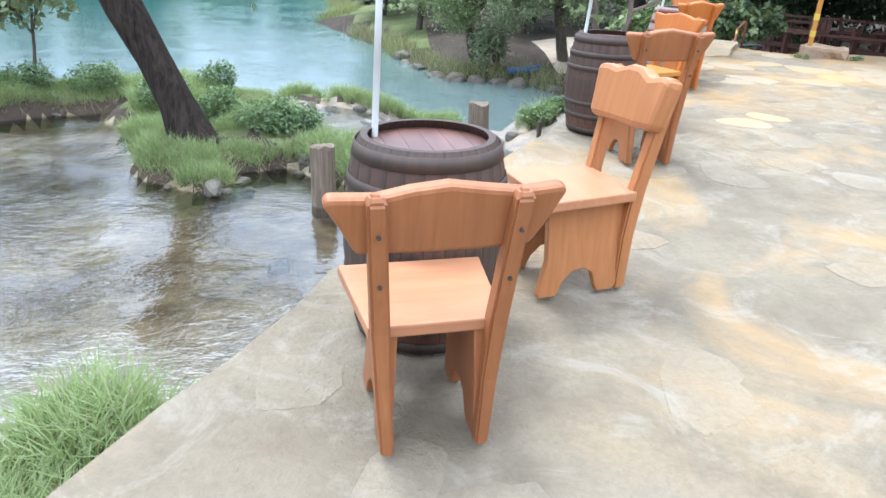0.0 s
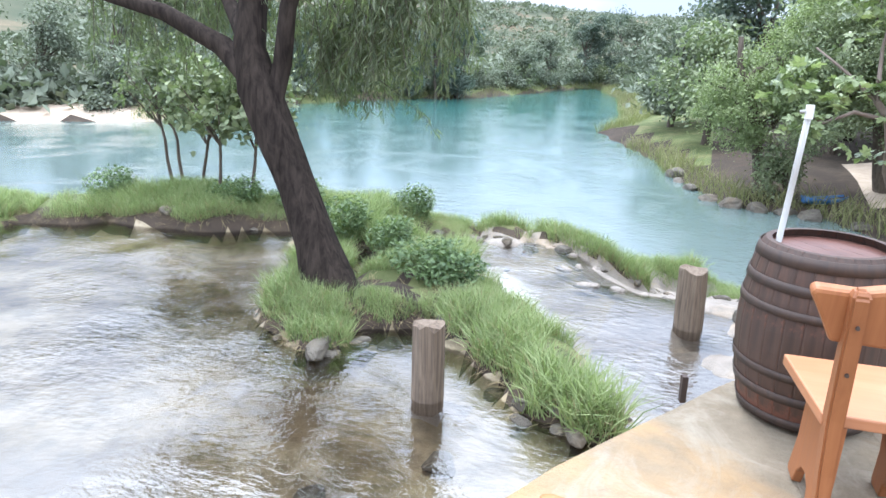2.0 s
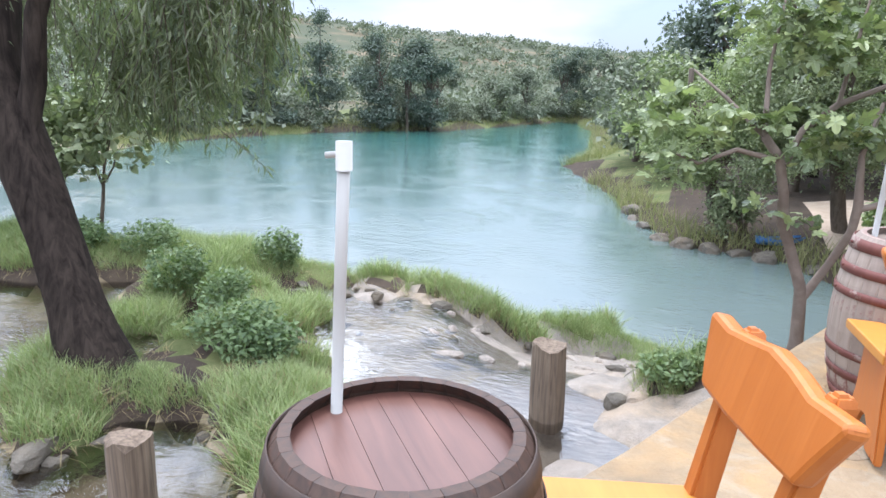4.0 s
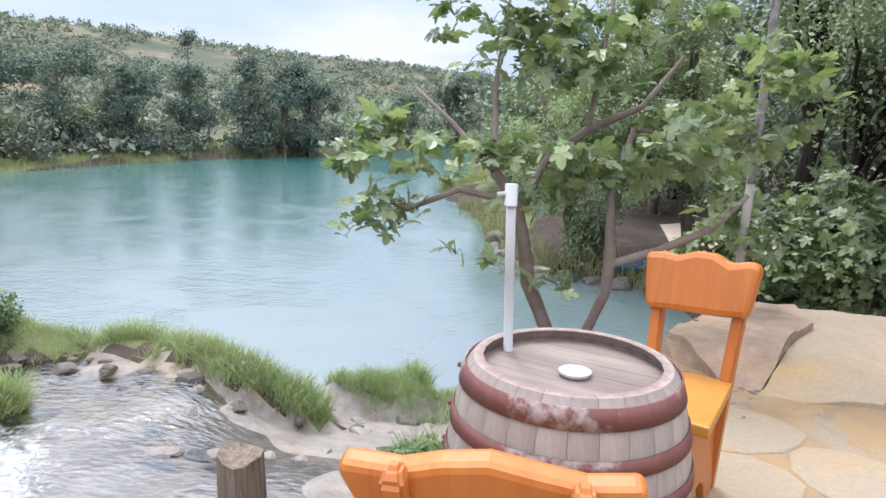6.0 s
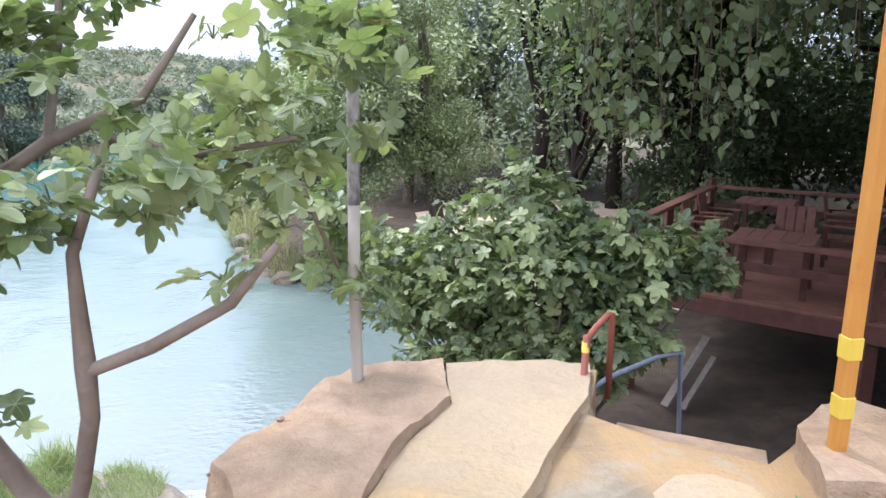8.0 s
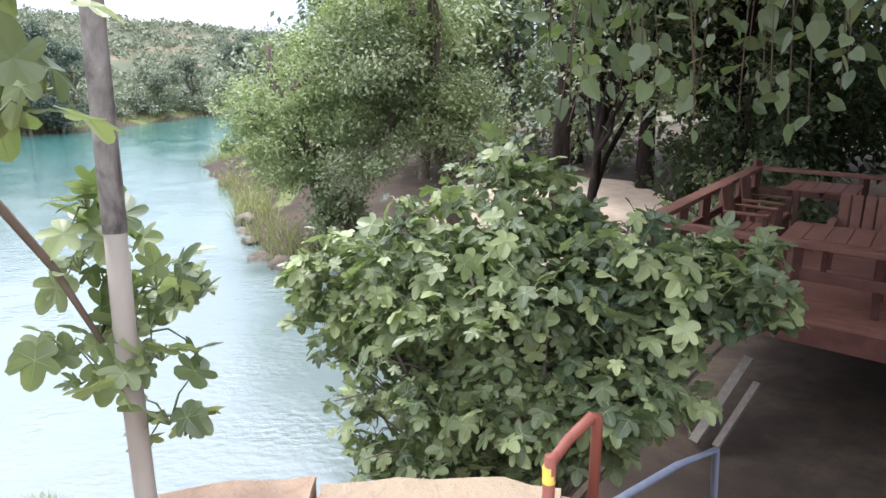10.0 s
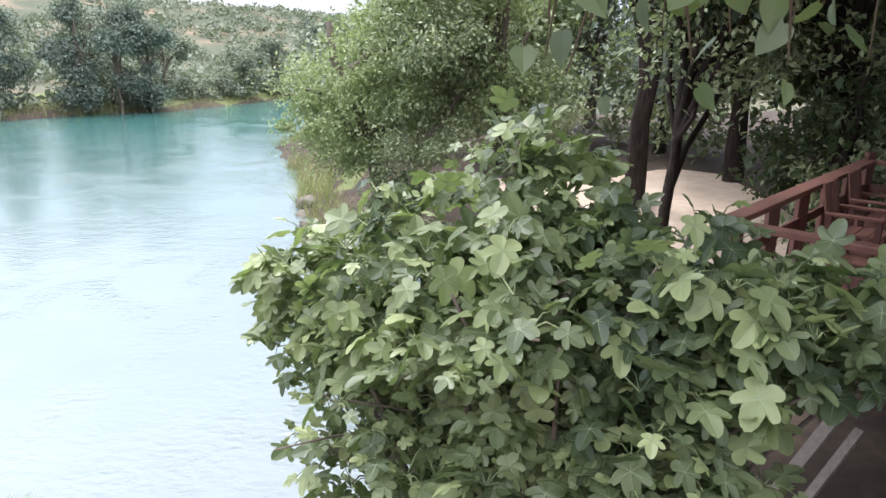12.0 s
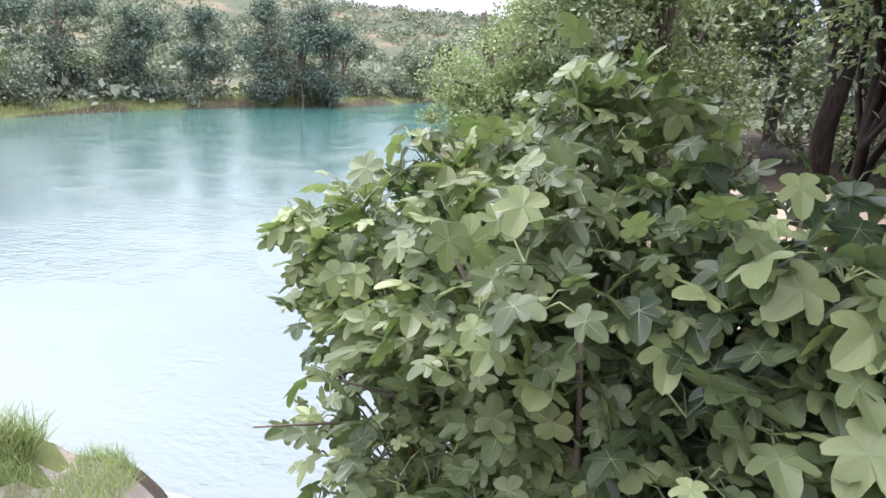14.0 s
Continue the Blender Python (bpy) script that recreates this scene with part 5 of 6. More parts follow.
# saplings on the far mound
for k, (x, y, hgt, dx) in enumerate(((-4.75, 10.85, 1.25, 0.12), (-4.25, 11.0, 1.2, 0.16), (-5.3, 11.1, 1.2, 0.22), (-5.9, 11.2, 1.5, -0.35), (-5.75, 11.25, 1.5, -0.28))):
    s = tree("sapling", (x, y, -0.78), "slender young fig sapling with pale leaves on the grassy mound", "sapling", "saplings on the mound")
    rg = np.random.default_rng(80 + k)
    top = (dx, 0.05, hgt)
    r = [(bend((0, 0, -0.15), top, 5, 0, 0.05, k), taper(0.035, 0.018, 6))]
    for j in range(6):
        a = rg.random() * 6.283
        r.append((bend((dx * 0.7, 0.03, hgt * 0.7), (dx + 0.55 * math.cos(a), 0.5 * math.sin(a), hgt + 0.15 + 0.5 * rg.random()), 3, 0.05, 0.05, j), taper(0.015, 0.006, 4)))
    tubes("trunk", r[:1], M_GREYBARK, s, "", 7)
    for run in r[1:]:
        tubes("branch", [run], M_GREYBARK, s, "", 6)
    foliage("leaves", [((dx, 0, hgt + 0.25), (0.62, 0.55, 0.5)), ((dx + 0.2, 0, hgt + 0.65), (0.42, 0.42, 0.42))], 900, 0.095, L_BANK if k < 3 else L_WILLOW, s, rg, LEAF_HEART if k < 3 else LEAF_PLAIN, 0.11, 40)

# fig trees: crooked limbs that end in tufts of large lobed leaves


def fig(name, at, limbs, tufts, label, rng, leaf=0.19, parts=150, per=9, spread=0.11, bark=M_FIGBARK, lift=-0.25, grow=None):
    t = tree(name, at, label, "fig tree", "fig trees")
    tubes("trunk", limbs, bark, t, "smooth grey crooked stems", 9, 0.12)
    me = fast_mesh("leaf", LEAF_FIG[0], LEAF_FIG[1], L_FIG)
    me.attributes.new("rib", "FLOAT", "POINT").data.foreach_set("value", LEAF_FIG[2].astype(np.float32))
    at_, yaw, pitch, roll, size = [], [], [], [], []
    twigs = []
    for x, y, z in tufts:
        k = max(3, int(per * (0.6 + 0.8 * rng.random())))
        for j in range(k):
            a = rng.random() * 6.283
            up = rng.normal() * 0.7 + lift
            st = spread * (0.35 + 0.9 * rng.random())
            p = (x + st * math.cos(a), y + st * math.sin(a), z + st * 0.4 * rng.normal())
            twigs.append(([(x, y, z - 0.02), ((x + p[0]) / 2, (y + p[1]) / 2, (z + p[2]) / 2 + 0.012), p], [0.004, 0.003, 0.002]))
            at_.append(p)
            yaw.append(a - math.pi / 2 + rng.normal() * 0.3)
            pitch.append(up)
            roll.append(rng.normal() * 0.5)
            size.append(leaf * (0.45 + 0.8 * rng.random()) * (grow(x) if grow else 1.0))
    tubes("leaf_stalk", twigs, L_FIG, t, "thin green leaf stalks", 3)
    at_, yaw, pitch, roll, size = map(np.array, (at_, yaw, pitch, roll, size))
    order = rng.permutation(len(at_))
    one, rest = order[:parts], order[parts:]
    R = rotations(yaw, pitch, roll)
    for k in one:
        ob = link("leaf", me, t)
        m = Matrix(R[k].tolist()).to_4x4()
        ob.matrix_basis = Matrix.Translation(at_[k]) @ m @ Matrix.Diagonal((size[k], size[k], size[k], 1))
    if len(rest):
        ob = scatter("leaves", LEAF_FIG, at_[rest], size[rest], yaw[rest], pitch[rest], roll[rest], L_FIG, t)
        ob["kind"] = "stuff"
    return t


rg = np.random.default_rng(31)
limbs = [([(4.10, 9.80, -1.1), (4.16, 9.66, -0.3), (4.13, 9.62, 0.12), (4.00, 9.56, 0.45), (3.93, 9.52, 0.62), (3.90, 9.48, 0.85), (3.84, 9.46, 1.10), (3.72, 9.44, 1.25)], [0.06, 0.05, 0.045, 0.04, 0.043, 0.036, 0.036, 0.03]),
         ([(4.15, 9.64, 0.05), (4.27, 9.54, 0.35), (4.36, 9.45, 0.62), (4.37, 9.43, 0.80), (4.35, 9.48, 1.15), (4.45, 9.6, 1.5)], [0.034, 0.03, 0.03, 0.034, 0.02, 0.015]),
         ([(4.37, 9.43, 0.78), (4.60, 9.36, 0.88), (4.85, 9.32, 1.02), (5.0, 9.3, 1.2)], [0.022, 0.022, 0.02, 0.012]),
         ([(3.84, 9.46, 1.08), (3.55, 9.35, 1.15), (3.3, 9.2, 1.05), (3.15, 9.1, 1.12)], [0.022, 0.018, 0.014, 0.01]),
         ([(3.88, 9.47, 1.05), (3.98, 9.6, 1.3), (4.2, 9.75, 1.48), (4.5, 9.8, 1.62), (4.7, 9.8, 1.9)], [0.028, 0.024, 0.024, 0.018, 0.010]),
         ([(4.2, 9.75, 1.48), (4.25, 9.8, 1.8), (4.3, 9.8, 2.2)], [0.018, 0.014, 0.008]),
         ([(3.72, 9.44, 1.25), (3.7, 9.5, 1.7), (3.75, 9.6, 2.2)], [0.022, 0.015, 0.008]),
         ([(3.72, 9.44, 1.25), (3.45, 9.6, 1.5), (3.2, 9.7, 1.7)], [0.02, 0.014, 0.008]),
         ([(4.45, 9.6, 1.5), (4.75, 9.5, 1.45), (5.05, 9.5, 1.5)], [0.014, 0.012, 0.008])]
tufts = []
for k in range(140):
    c, r = [((3.25, 9.35, 1.28), (0.45, 0.4, 0.30)), ((3.75, 9.5, 1.75), (0.5, 0.45, 0.45)), ((4.3, 9.75, 1.75), (0.5, 0.4, 0.5)), ((4.75, 9.5, 1.35), (0.45, 0.4, 0.35)), ((4.4, 9.7, 2.25), (0.6, 0.5, 0.35)), ((4.0, 9.4, 1.30), (0.4, 0.35, 0.25)), ((3.7, 9.6, 2.3), (0.4, 0.4, 0.35)), ((5.1, 9.6, 1.7), (0.35, 0.35, 0.4))][k % 8]
    d = rg.normal(size=3)
    d /= np.linalg.norm(d)
    q = rg.random() ** 0.4
    tufts.append(tuple(np.array(c) + d * np.array(r) * q))
tufts += [(5.08, 10.35, 1.23), (5.14, 10.38, 1.14), (5.23, 10.34, 1.02), (5.27, 10.37, 0.95), (5.21, 10.31, 0.91), (5.26, 10.24, 0.86), (5.16, 10.17, 0.83), (5.28, 10.19, 0.71), (5.08, 10.26, 1.09), (5.06, 10.2, 0.91), (5.11, 10.25, 0.91), (5.23, 10.42, 0.95)]
limbs += [([(4.45, 9.6, 1.5), (4.75, 9.85, 1.42), (5.0, 10.1, 1.28), (5.05, 10.2, 1.1), (5.13, 10.22, 0.9)], [0.014, 0.013, 0.012, 0.010, 0.007])]
tufts += [(3.15, 9.1, 1.13), (3.12, 9.08, 1.05), (3.3, 9.2, 1.08), (3.05, 9.15, 0.98), (3.2, 9.2, 0.95), (3.75, 9.4, 0.75), (4.05, 9.45, 0.68), (3.55, 9.3, 0.82)]
fig("fig_tree", (0, 0, 0), limbs, tufts, "young fig tree with crooked grey stems beside the terrace", rg, 0.100, 150, 9, 0.075, lift=0.1)

rg = np.random.default_rng(33)
BUSH = [((5.58, 12.78, 0.22), (0.42, 0.38, 0.36), 1.0), ((6.02, 12.48, 0.42), (0.48, 0.48, 0.46), 1.1), ((6.56, 12.52, 0.66), (0.46, 0.46, 0.50), 1.0), ((6.48, 12.05, 0.36), (0.50, 0.45, 0.46), 1.2), ((7.00, 11.95, 0.46), (0.46, 0.42, 0.38), 1.1),
        ((7.38, 11.78, 0.50), (0.38, 0.34, 0.24), 0.8), ((5.88, 12.45, -0.32), (0.52, 0.45, 0.52), 0.75), ((6.42, 11.98, -0.22), (0.55, 0.42, 0.48), 1.0), ((6.95, 11.80, 0.02), (0.42, 0.38, 0.30), 0.9), ((6.15, 12.3, -0.85), (0.5, 0.4, 0.4), 0.5)]
limbs, tufts = [], []
for c, r, dense in BUSH:
    for k in range(int(76 * dense)):
        d = rg.normal(size=3)
        d[1] -= 0.45
        d /= np.linalg.norm(d)
        tufts.append(tuple(np.array(c) + d * np.array(r) * (0.55 + 0.55 * rg.random())))
    for k in range(5):
        d = rg.normal(size=3)
        d /= np.linalg.norm(d)
        tip = tuple(np.array(c) + d * np.array(r) * 0.95)
        limbs.append((bend((6.40 + 0.10 * rg.normal(), 12.2 + 0.10 * rg.normal(), -1.75), tip, 7, 0.16, 0.10, k + len(limbs)), taper(0.024, 0.006, 8)))
for k in range(34):
    a0 = (5.75 + 0.5 * rg.random(), 12.25 + 0.3 * rg.random(), -0.75 + 0.6 * rg.random())
    tip = (a0[0] - 0.12 - 0.25 * rg.random(), a0[1] + 0.25 * rg.normal(), a0[2] + 0.05 + 0.35 * rg.random())
    limbs.append((bend(a0, tip, 4, 0.03, 0.04, k + 90), taper(0.008, 0.003, 5)))
    tufts += [tip] * (1 if k % 2 else 0)
fig("fig_bush", (0, 0, 0), limbs, tufts, "dense fig bush with broad lobed leaves below the terrace", rg, 0.116, 290, 8, 0.09, grow=lambda x: 0.98 + 0.04 * min(max((x - 5.9) / 1.0, 0.0), 1.0))

# generic bank trees


def bank_tree(name, at, height, blobs, count, size, mat, label, trunk=0.12, lean=(0, 0), group="trees on the bank", bark=M_GREYBARK, seed=0, clump=0.25, clumps=70, template=LEAF_PLAIN, base=0.0):
    t = tree(name, at, label, "tree", group)
    rg = np.random.default_rng(seed + 100)
    top = (lean[0], lean[1], height * 0.75)
    runs = [(bend((0, 0, -0.5), top, 6, 0, 0.12 * trunk * 8, seed), taper(trunk, trunk * 0.35, 7))]
    for c, r in blobs:
        s = 0.35 + 0.4 * rg.random()
        a = (lean[0] * s, lean[1] * s, -0.5 + (height * 0.75 + 0.5) * s)
        runs.append((bend(a, tuple(c), 5, 0.1, 0.2, seed + len(runs)), taper(trunk * 0.5, trunk * 0.12, 6)))
    tubes("trunk", runs, bark, t, "", 8, 0.2)
    foliage("crown", blobs, count, size, mat, t, rg, template, clump, clumps)
    return t


def blobs_round(rg, height, spread, low, n=9):
    out = []
    for k in range(n):
        a, q = rg.random() * 6.283, spread * 0.62 * math.sqrt(rg.random())
        z = low + (height - low) * (0.15 + 0.75 * rg.random())
        r = spread * (0.28 + 0.25 * rg.random()) * (1.1 - 0.45 * (z - low) / (height - low))
        out.append(((q * math.cos(a), q * math.sin(a), z), (r, r, r * 0.8)))
    return out

# trees of the right-hand bank: x, y, height, spread, foot of the crown, leaves, leaf size, material, seed
for k, (x, y, hgt, spread, low, count, size, mat, text) in enumerate((
        (5.0, 24.2, 1.3, 0.9, -0.1, 3000, 0.10, L_BANK, "low leafy shrub on the rocky point of the bank"),
        (2.2, 33.0, 5.0, 2.6, 0.8, 5200, 0.24, L_BANK, "leafy green tree at the lake bank"),
        (6.5, 30.0, 6.0, 3.0, 1.0, 5600, 0.24, L_BANK, "leafy green tree at the lake bank"),
        (0.5, 39.0, 5.5, 3.0, 0.6, 5200, 0.26, L_FAR, "grey-green tree at the lake bank"),
        (4.5, 42.0, 8.0, 4.0, 1.0, 5600, 0.32, L_FARDARK, "dark tree at the lake bank"),
        (10.5, 38.0, 9.0, 4.5, 1.5, 6400, 0.32, L_FARDARK, "tall dark tree on the bank"),
        (4.1, 25.2, 5.6, 2.6, 0.1, 52000, 0.085, L_BRIGHT, "bright green tree leaning over the lake"),
        (7.2, 24.5, 7.0, 2.6, 0.6, 30000, 0.09, L_BANK, "dense green tree leaning over the lake"),
        (8.95, 19.8, 6.0, 2.3, 3.0, 8200, 0.12, L_BANK, "open-crowned tree with a dark forked trunk on the sand"),
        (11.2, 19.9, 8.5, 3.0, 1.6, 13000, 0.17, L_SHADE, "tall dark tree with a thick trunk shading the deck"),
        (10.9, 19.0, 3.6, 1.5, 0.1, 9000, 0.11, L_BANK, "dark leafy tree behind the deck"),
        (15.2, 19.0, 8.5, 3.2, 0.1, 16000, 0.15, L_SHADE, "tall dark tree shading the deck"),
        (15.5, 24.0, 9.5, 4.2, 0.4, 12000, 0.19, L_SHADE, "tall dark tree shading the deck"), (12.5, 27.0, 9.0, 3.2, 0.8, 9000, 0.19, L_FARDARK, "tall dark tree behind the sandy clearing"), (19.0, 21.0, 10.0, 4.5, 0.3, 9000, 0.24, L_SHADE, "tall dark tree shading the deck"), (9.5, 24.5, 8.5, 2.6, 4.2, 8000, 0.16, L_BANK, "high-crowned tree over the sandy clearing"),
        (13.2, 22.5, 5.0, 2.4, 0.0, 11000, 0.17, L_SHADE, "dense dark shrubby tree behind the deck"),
        # next two trees are added out of view to close off light
        (16.5, 16.0, 6.5, 2.8, 0.0, 11000, 0.17, L_SHADE, "dense dark shrubby tree added out of view beside the deck"),
        (14.6, 12.6, 6.5, 2.4, 0.0, 10000, 0.17, L_SHADE, "dense dark shrubby tree added out of view beside the deck"),
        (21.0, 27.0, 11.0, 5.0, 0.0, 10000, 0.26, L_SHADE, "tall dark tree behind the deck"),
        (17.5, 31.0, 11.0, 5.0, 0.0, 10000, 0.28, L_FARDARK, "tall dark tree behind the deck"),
        (11.6, 31.0, 7.0, 3.2, 0.0, 8000, 0.24, L_BANK, "leafy tree behind the sandy clearing"),
        (7.6, 34.0, 7.0, 3.2, 0.0, 8000, 0.26, L_BANK, "leafy tree behind the sandy clearing"))):
    rg = np.random.default_rng(200 + k)
    z = float(land(np.array([x]), np.array([y]))[0][0])
    lean = (-1.2, -0.6) if k in (6, 7) else ((0.3, 0.3) if k else (-0.7, -0.3))
    bl = [((c[0] + lean[0], c[1] + lean[1], c[2]), r) for c, r in blobs_round(rg, hgt, spread, low, 11)]
    if k == 6:
        # its boughs sweep out and down to the water
        bl = [((dx, -1.1, dz + 2.1), (r, r, r * 0.8)) for dx, dz, r in ((-0.4, 0.2, 1.0), (0.75, 0.5, 1.0), (-1.35, 0.1, 0.75), (-0.95, -0.55, 0.55), (0.15, 1.55, 1.05), (1.4, 1.35, 1.05), (-1.65, 0.7, 0.6), (0.4, -0.5, 0.6), (2.3, 0.75, 1.0), (1.85, 2.2, 1.1), (0.9, 2.6, 0.9))]
    bank_tree("bank_tree", (x, y, z), hgt, bl, count, size, mat, text, {8: 0.11, 9: 0.34}.get(k, 0.10 + 0.018 * hgt), lean, seed=k, bark=M_BARK if k >= 8 else M_GREYBARK, clump=spread * (0.085 if k in (6, 7) else 0.13), clumps=190 if k in (6, 7) else 110)


# ---- deck among the trees ----
DA, DU, DV, DZ = Vector((8.17, 14.62, 0)), Vector((0.635, 0.772, 0)).normalized(), Vector((0.70, -0.714, 0)).normalized(), -0.40


def dk(u, v, z):
    return DA + DU * u + DV * v + Vector((0, 0, z))


deck = thing("wooden_deck", (0, 0, 0), 0, "red-stained wooden deck raised over the shaded ground", "deck")
for k in range(30):
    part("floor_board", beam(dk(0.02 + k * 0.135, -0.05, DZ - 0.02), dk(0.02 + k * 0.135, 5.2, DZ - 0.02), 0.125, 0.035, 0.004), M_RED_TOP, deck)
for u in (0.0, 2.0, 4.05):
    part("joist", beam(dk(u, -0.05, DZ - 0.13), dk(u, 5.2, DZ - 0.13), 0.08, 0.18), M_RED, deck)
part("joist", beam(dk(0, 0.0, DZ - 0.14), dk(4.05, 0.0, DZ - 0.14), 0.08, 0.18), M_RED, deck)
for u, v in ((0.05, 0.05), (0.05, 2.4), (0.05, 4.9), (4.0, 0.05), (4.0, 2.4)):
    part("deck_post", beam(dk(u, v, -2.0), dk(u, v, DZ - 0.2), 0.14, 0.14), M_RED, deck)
rail = thing("deck_railing", (0, 0, 0), 0, "dark red timber railing with a flat top board round the deck", "railing")
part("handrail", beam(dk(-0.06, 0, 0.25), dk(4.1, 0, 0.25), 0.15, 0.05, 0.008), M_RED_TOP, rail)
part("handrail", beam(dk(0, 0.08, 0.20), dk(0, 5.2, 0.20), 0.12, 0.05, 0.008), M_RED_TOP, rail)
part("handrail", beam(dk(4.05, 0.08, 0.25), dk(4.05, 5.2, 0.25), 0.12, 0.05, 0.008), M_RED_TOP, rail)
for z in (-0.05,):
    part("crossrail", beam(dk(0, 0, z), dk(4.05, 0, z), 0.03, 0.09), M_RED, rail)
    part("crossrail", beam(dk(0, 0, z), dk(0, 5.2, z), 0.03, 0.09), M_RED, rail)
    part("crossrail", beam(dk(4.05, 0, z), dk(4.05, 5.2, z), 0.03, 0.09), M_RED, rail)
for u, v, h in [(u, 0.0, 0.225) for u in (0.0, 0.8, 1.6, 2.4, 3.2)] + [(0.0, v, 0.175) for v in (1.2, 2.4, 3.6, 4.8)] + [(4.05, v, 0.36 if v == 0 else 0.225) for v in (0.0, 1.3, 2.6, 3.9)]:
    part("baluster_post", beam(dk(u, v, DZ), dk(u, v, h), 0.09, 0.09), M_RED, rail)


def deck_table(u, v, w, d, label):
    t = thing("deck_table", dk(u, v, DZ), math.degrees(math.atan2(DU.y, DU.x)), label, "table", "tables on the deck")
    for k in range(5):
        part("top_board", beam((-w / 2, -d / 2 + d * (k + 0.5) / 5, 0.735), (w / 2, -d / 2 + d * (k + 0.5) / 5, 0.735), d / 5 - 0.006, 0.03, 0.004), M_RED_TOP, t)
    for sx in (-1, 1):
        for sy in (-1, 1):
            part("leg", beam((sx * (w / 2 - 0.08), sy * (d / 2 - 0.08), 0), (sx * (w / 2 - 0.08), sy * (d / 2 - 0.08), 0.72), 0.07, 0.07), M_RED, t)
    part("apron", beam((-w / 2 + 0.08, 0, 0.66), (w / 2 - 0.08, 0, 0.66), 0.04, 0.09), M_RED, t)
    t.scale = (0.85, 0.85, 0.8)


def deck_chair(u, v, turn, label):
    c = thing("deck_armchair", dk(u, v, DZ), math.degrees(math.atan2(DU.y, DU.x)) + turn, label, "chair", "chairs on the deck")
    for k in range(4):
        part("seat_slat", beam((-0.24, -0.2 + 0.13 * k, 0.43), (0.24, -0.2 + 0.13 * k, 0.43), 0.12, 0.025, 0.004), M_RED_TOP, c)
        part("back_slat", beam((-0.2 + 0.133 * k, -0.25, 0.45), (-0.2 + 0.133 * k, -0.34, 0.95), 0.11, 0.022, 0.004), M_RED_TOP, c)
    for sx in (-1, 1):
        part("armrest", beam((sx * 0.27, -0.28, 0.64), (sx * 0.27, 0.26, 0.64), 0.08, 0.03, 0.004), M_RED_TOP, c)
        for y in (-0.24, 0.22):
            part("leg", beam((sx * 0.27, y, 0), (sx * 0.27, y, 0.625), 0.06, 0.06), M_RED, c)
    c.scale = (0.82, 0.82, 0.8)


deck_table(0.55, 1.45, 0.8, 0.95, "red-brown timber table at the deck railing")
deck_table(3.2, 0.95, 0.9, 0.9, "red-brown timber table at the back of the deck")
deck_table(2.0, 2.9, 0.9, 0.9, "red-brown timber table on the deck")
for u, v, turn in ((1.6, 0.5, 180), (2.4, 0.5, 180), (1.5, 1.5, 90), (3.3, 1.95, 180), (2.3, 2.0, 0), (0.55, 2.55, 180)):
    deck_chair(u, v, turn, "red-brown slatted timber armchair on the deck")

# ---- poles, handrail, loose timber ----
pole = thing("tall_pole", (5.195, 10.20, 0), 0, "thin tall grey pole with flaking dark lichen", "pole")
tubes("pole", [([(0.0, 0.0, -1.6), (0.0, 0.0, 0.9), (0.008, 0, 1.18)], [0.029, 0.027, 0.026])], M_POLE_LOW, pole, "pale weathered lower length", 12)
tubes("upper_pole", [([(0.008, 0, 1.18), (0.03, 0, 2.2), (0.07, 0.0, 4.5)], [0.0264, 0.0255, 0.024])], M_POLE, pole, "dark lichened upper length", 12, 0.15)
yp = thing("yellow_post", (6.855, 9.31, 0.43), 0, "square ochre painted timber post with yellow bands", "post")
part("post", beam((0, 0, -0.05), (0.03, 0.0, 3.0), 0.05, 0.05, 0.008), M_YELLOW, yp)
for z in (0.16, 0.37):
    part("band", beam((0.01 * z, 0, z - 0.04), (0.01 * z, 0, z + 0.04), 0.055, 0.055, 0.004), M_BAND, yp, "brighter yellow painted band")
hr = thing("pipe_handrail", (0, 0, 0), 0, "bent red-oxide steel pipe handrail beside the steps", "handrail")
tubes("rail_post", [([(6.24, 10.22, 0.15), (6.25, 10.21, 0.55)], [0.017, 0.017])], M_RAIL, hr, "", 10)
for z in (0.30, 0.47):
    tubes("band", [([(6.247, 10.212, z), (6.247, 10.212, z + 0.05)], [0.0182, 0.0182])], M_BAND, hr, "yellow painted band", 10)
tubes("top_rail", [([(6.25, 10.21, 0.53), (6.30, 10.23, 0.585), (6.37, 10.26, 0.635), (6.385, 10.265, 0.63), (6.388, 10.27, 0.58), (6.39, 10.28, 0.2)], [0.0155] * 6)], M_RAIL, hr, "", 10)
tubes("lower_rail", [([(6.25, 10.21, 0.26), (6.40, 10.30, 0.30), (6.75, 10.55, 0.29), (6.95, 10.7, 0.25), (7.0, 10.75, -0.3), (7.0, 10.75, -1.75)], [0.013] * 6)], M_STEEL, hr, "blue-grey painted lower rail", 10)
for a, b, w, text in (((8.42, 13.98, -1.70), (9.0, 14.25, -1.02), 0.10, "grey weathered plank leaning under the trees"), ((8.58, 13.88, -1.70), (9.02, 14.1, -1.20), 0.07, "grey weathered plank leaning under the trees"), ((6.9, 11.9, -1.7), (7.35, 12.2, -1.55), 0.12, "grey board lying on the dark soil")):
    ob = part("plank", beam(a, b, w, 0.03, 0.004), M_PLANK)
    tagged(ob, text, "plank", "loose planks")
    ob.location.z += 0.02
boat = thing("small_boat", (5.6, 23.6, -2.35), 30, "small blue boat drawn up on the bank", "boat")
bm = bmesh.new()
rows = []
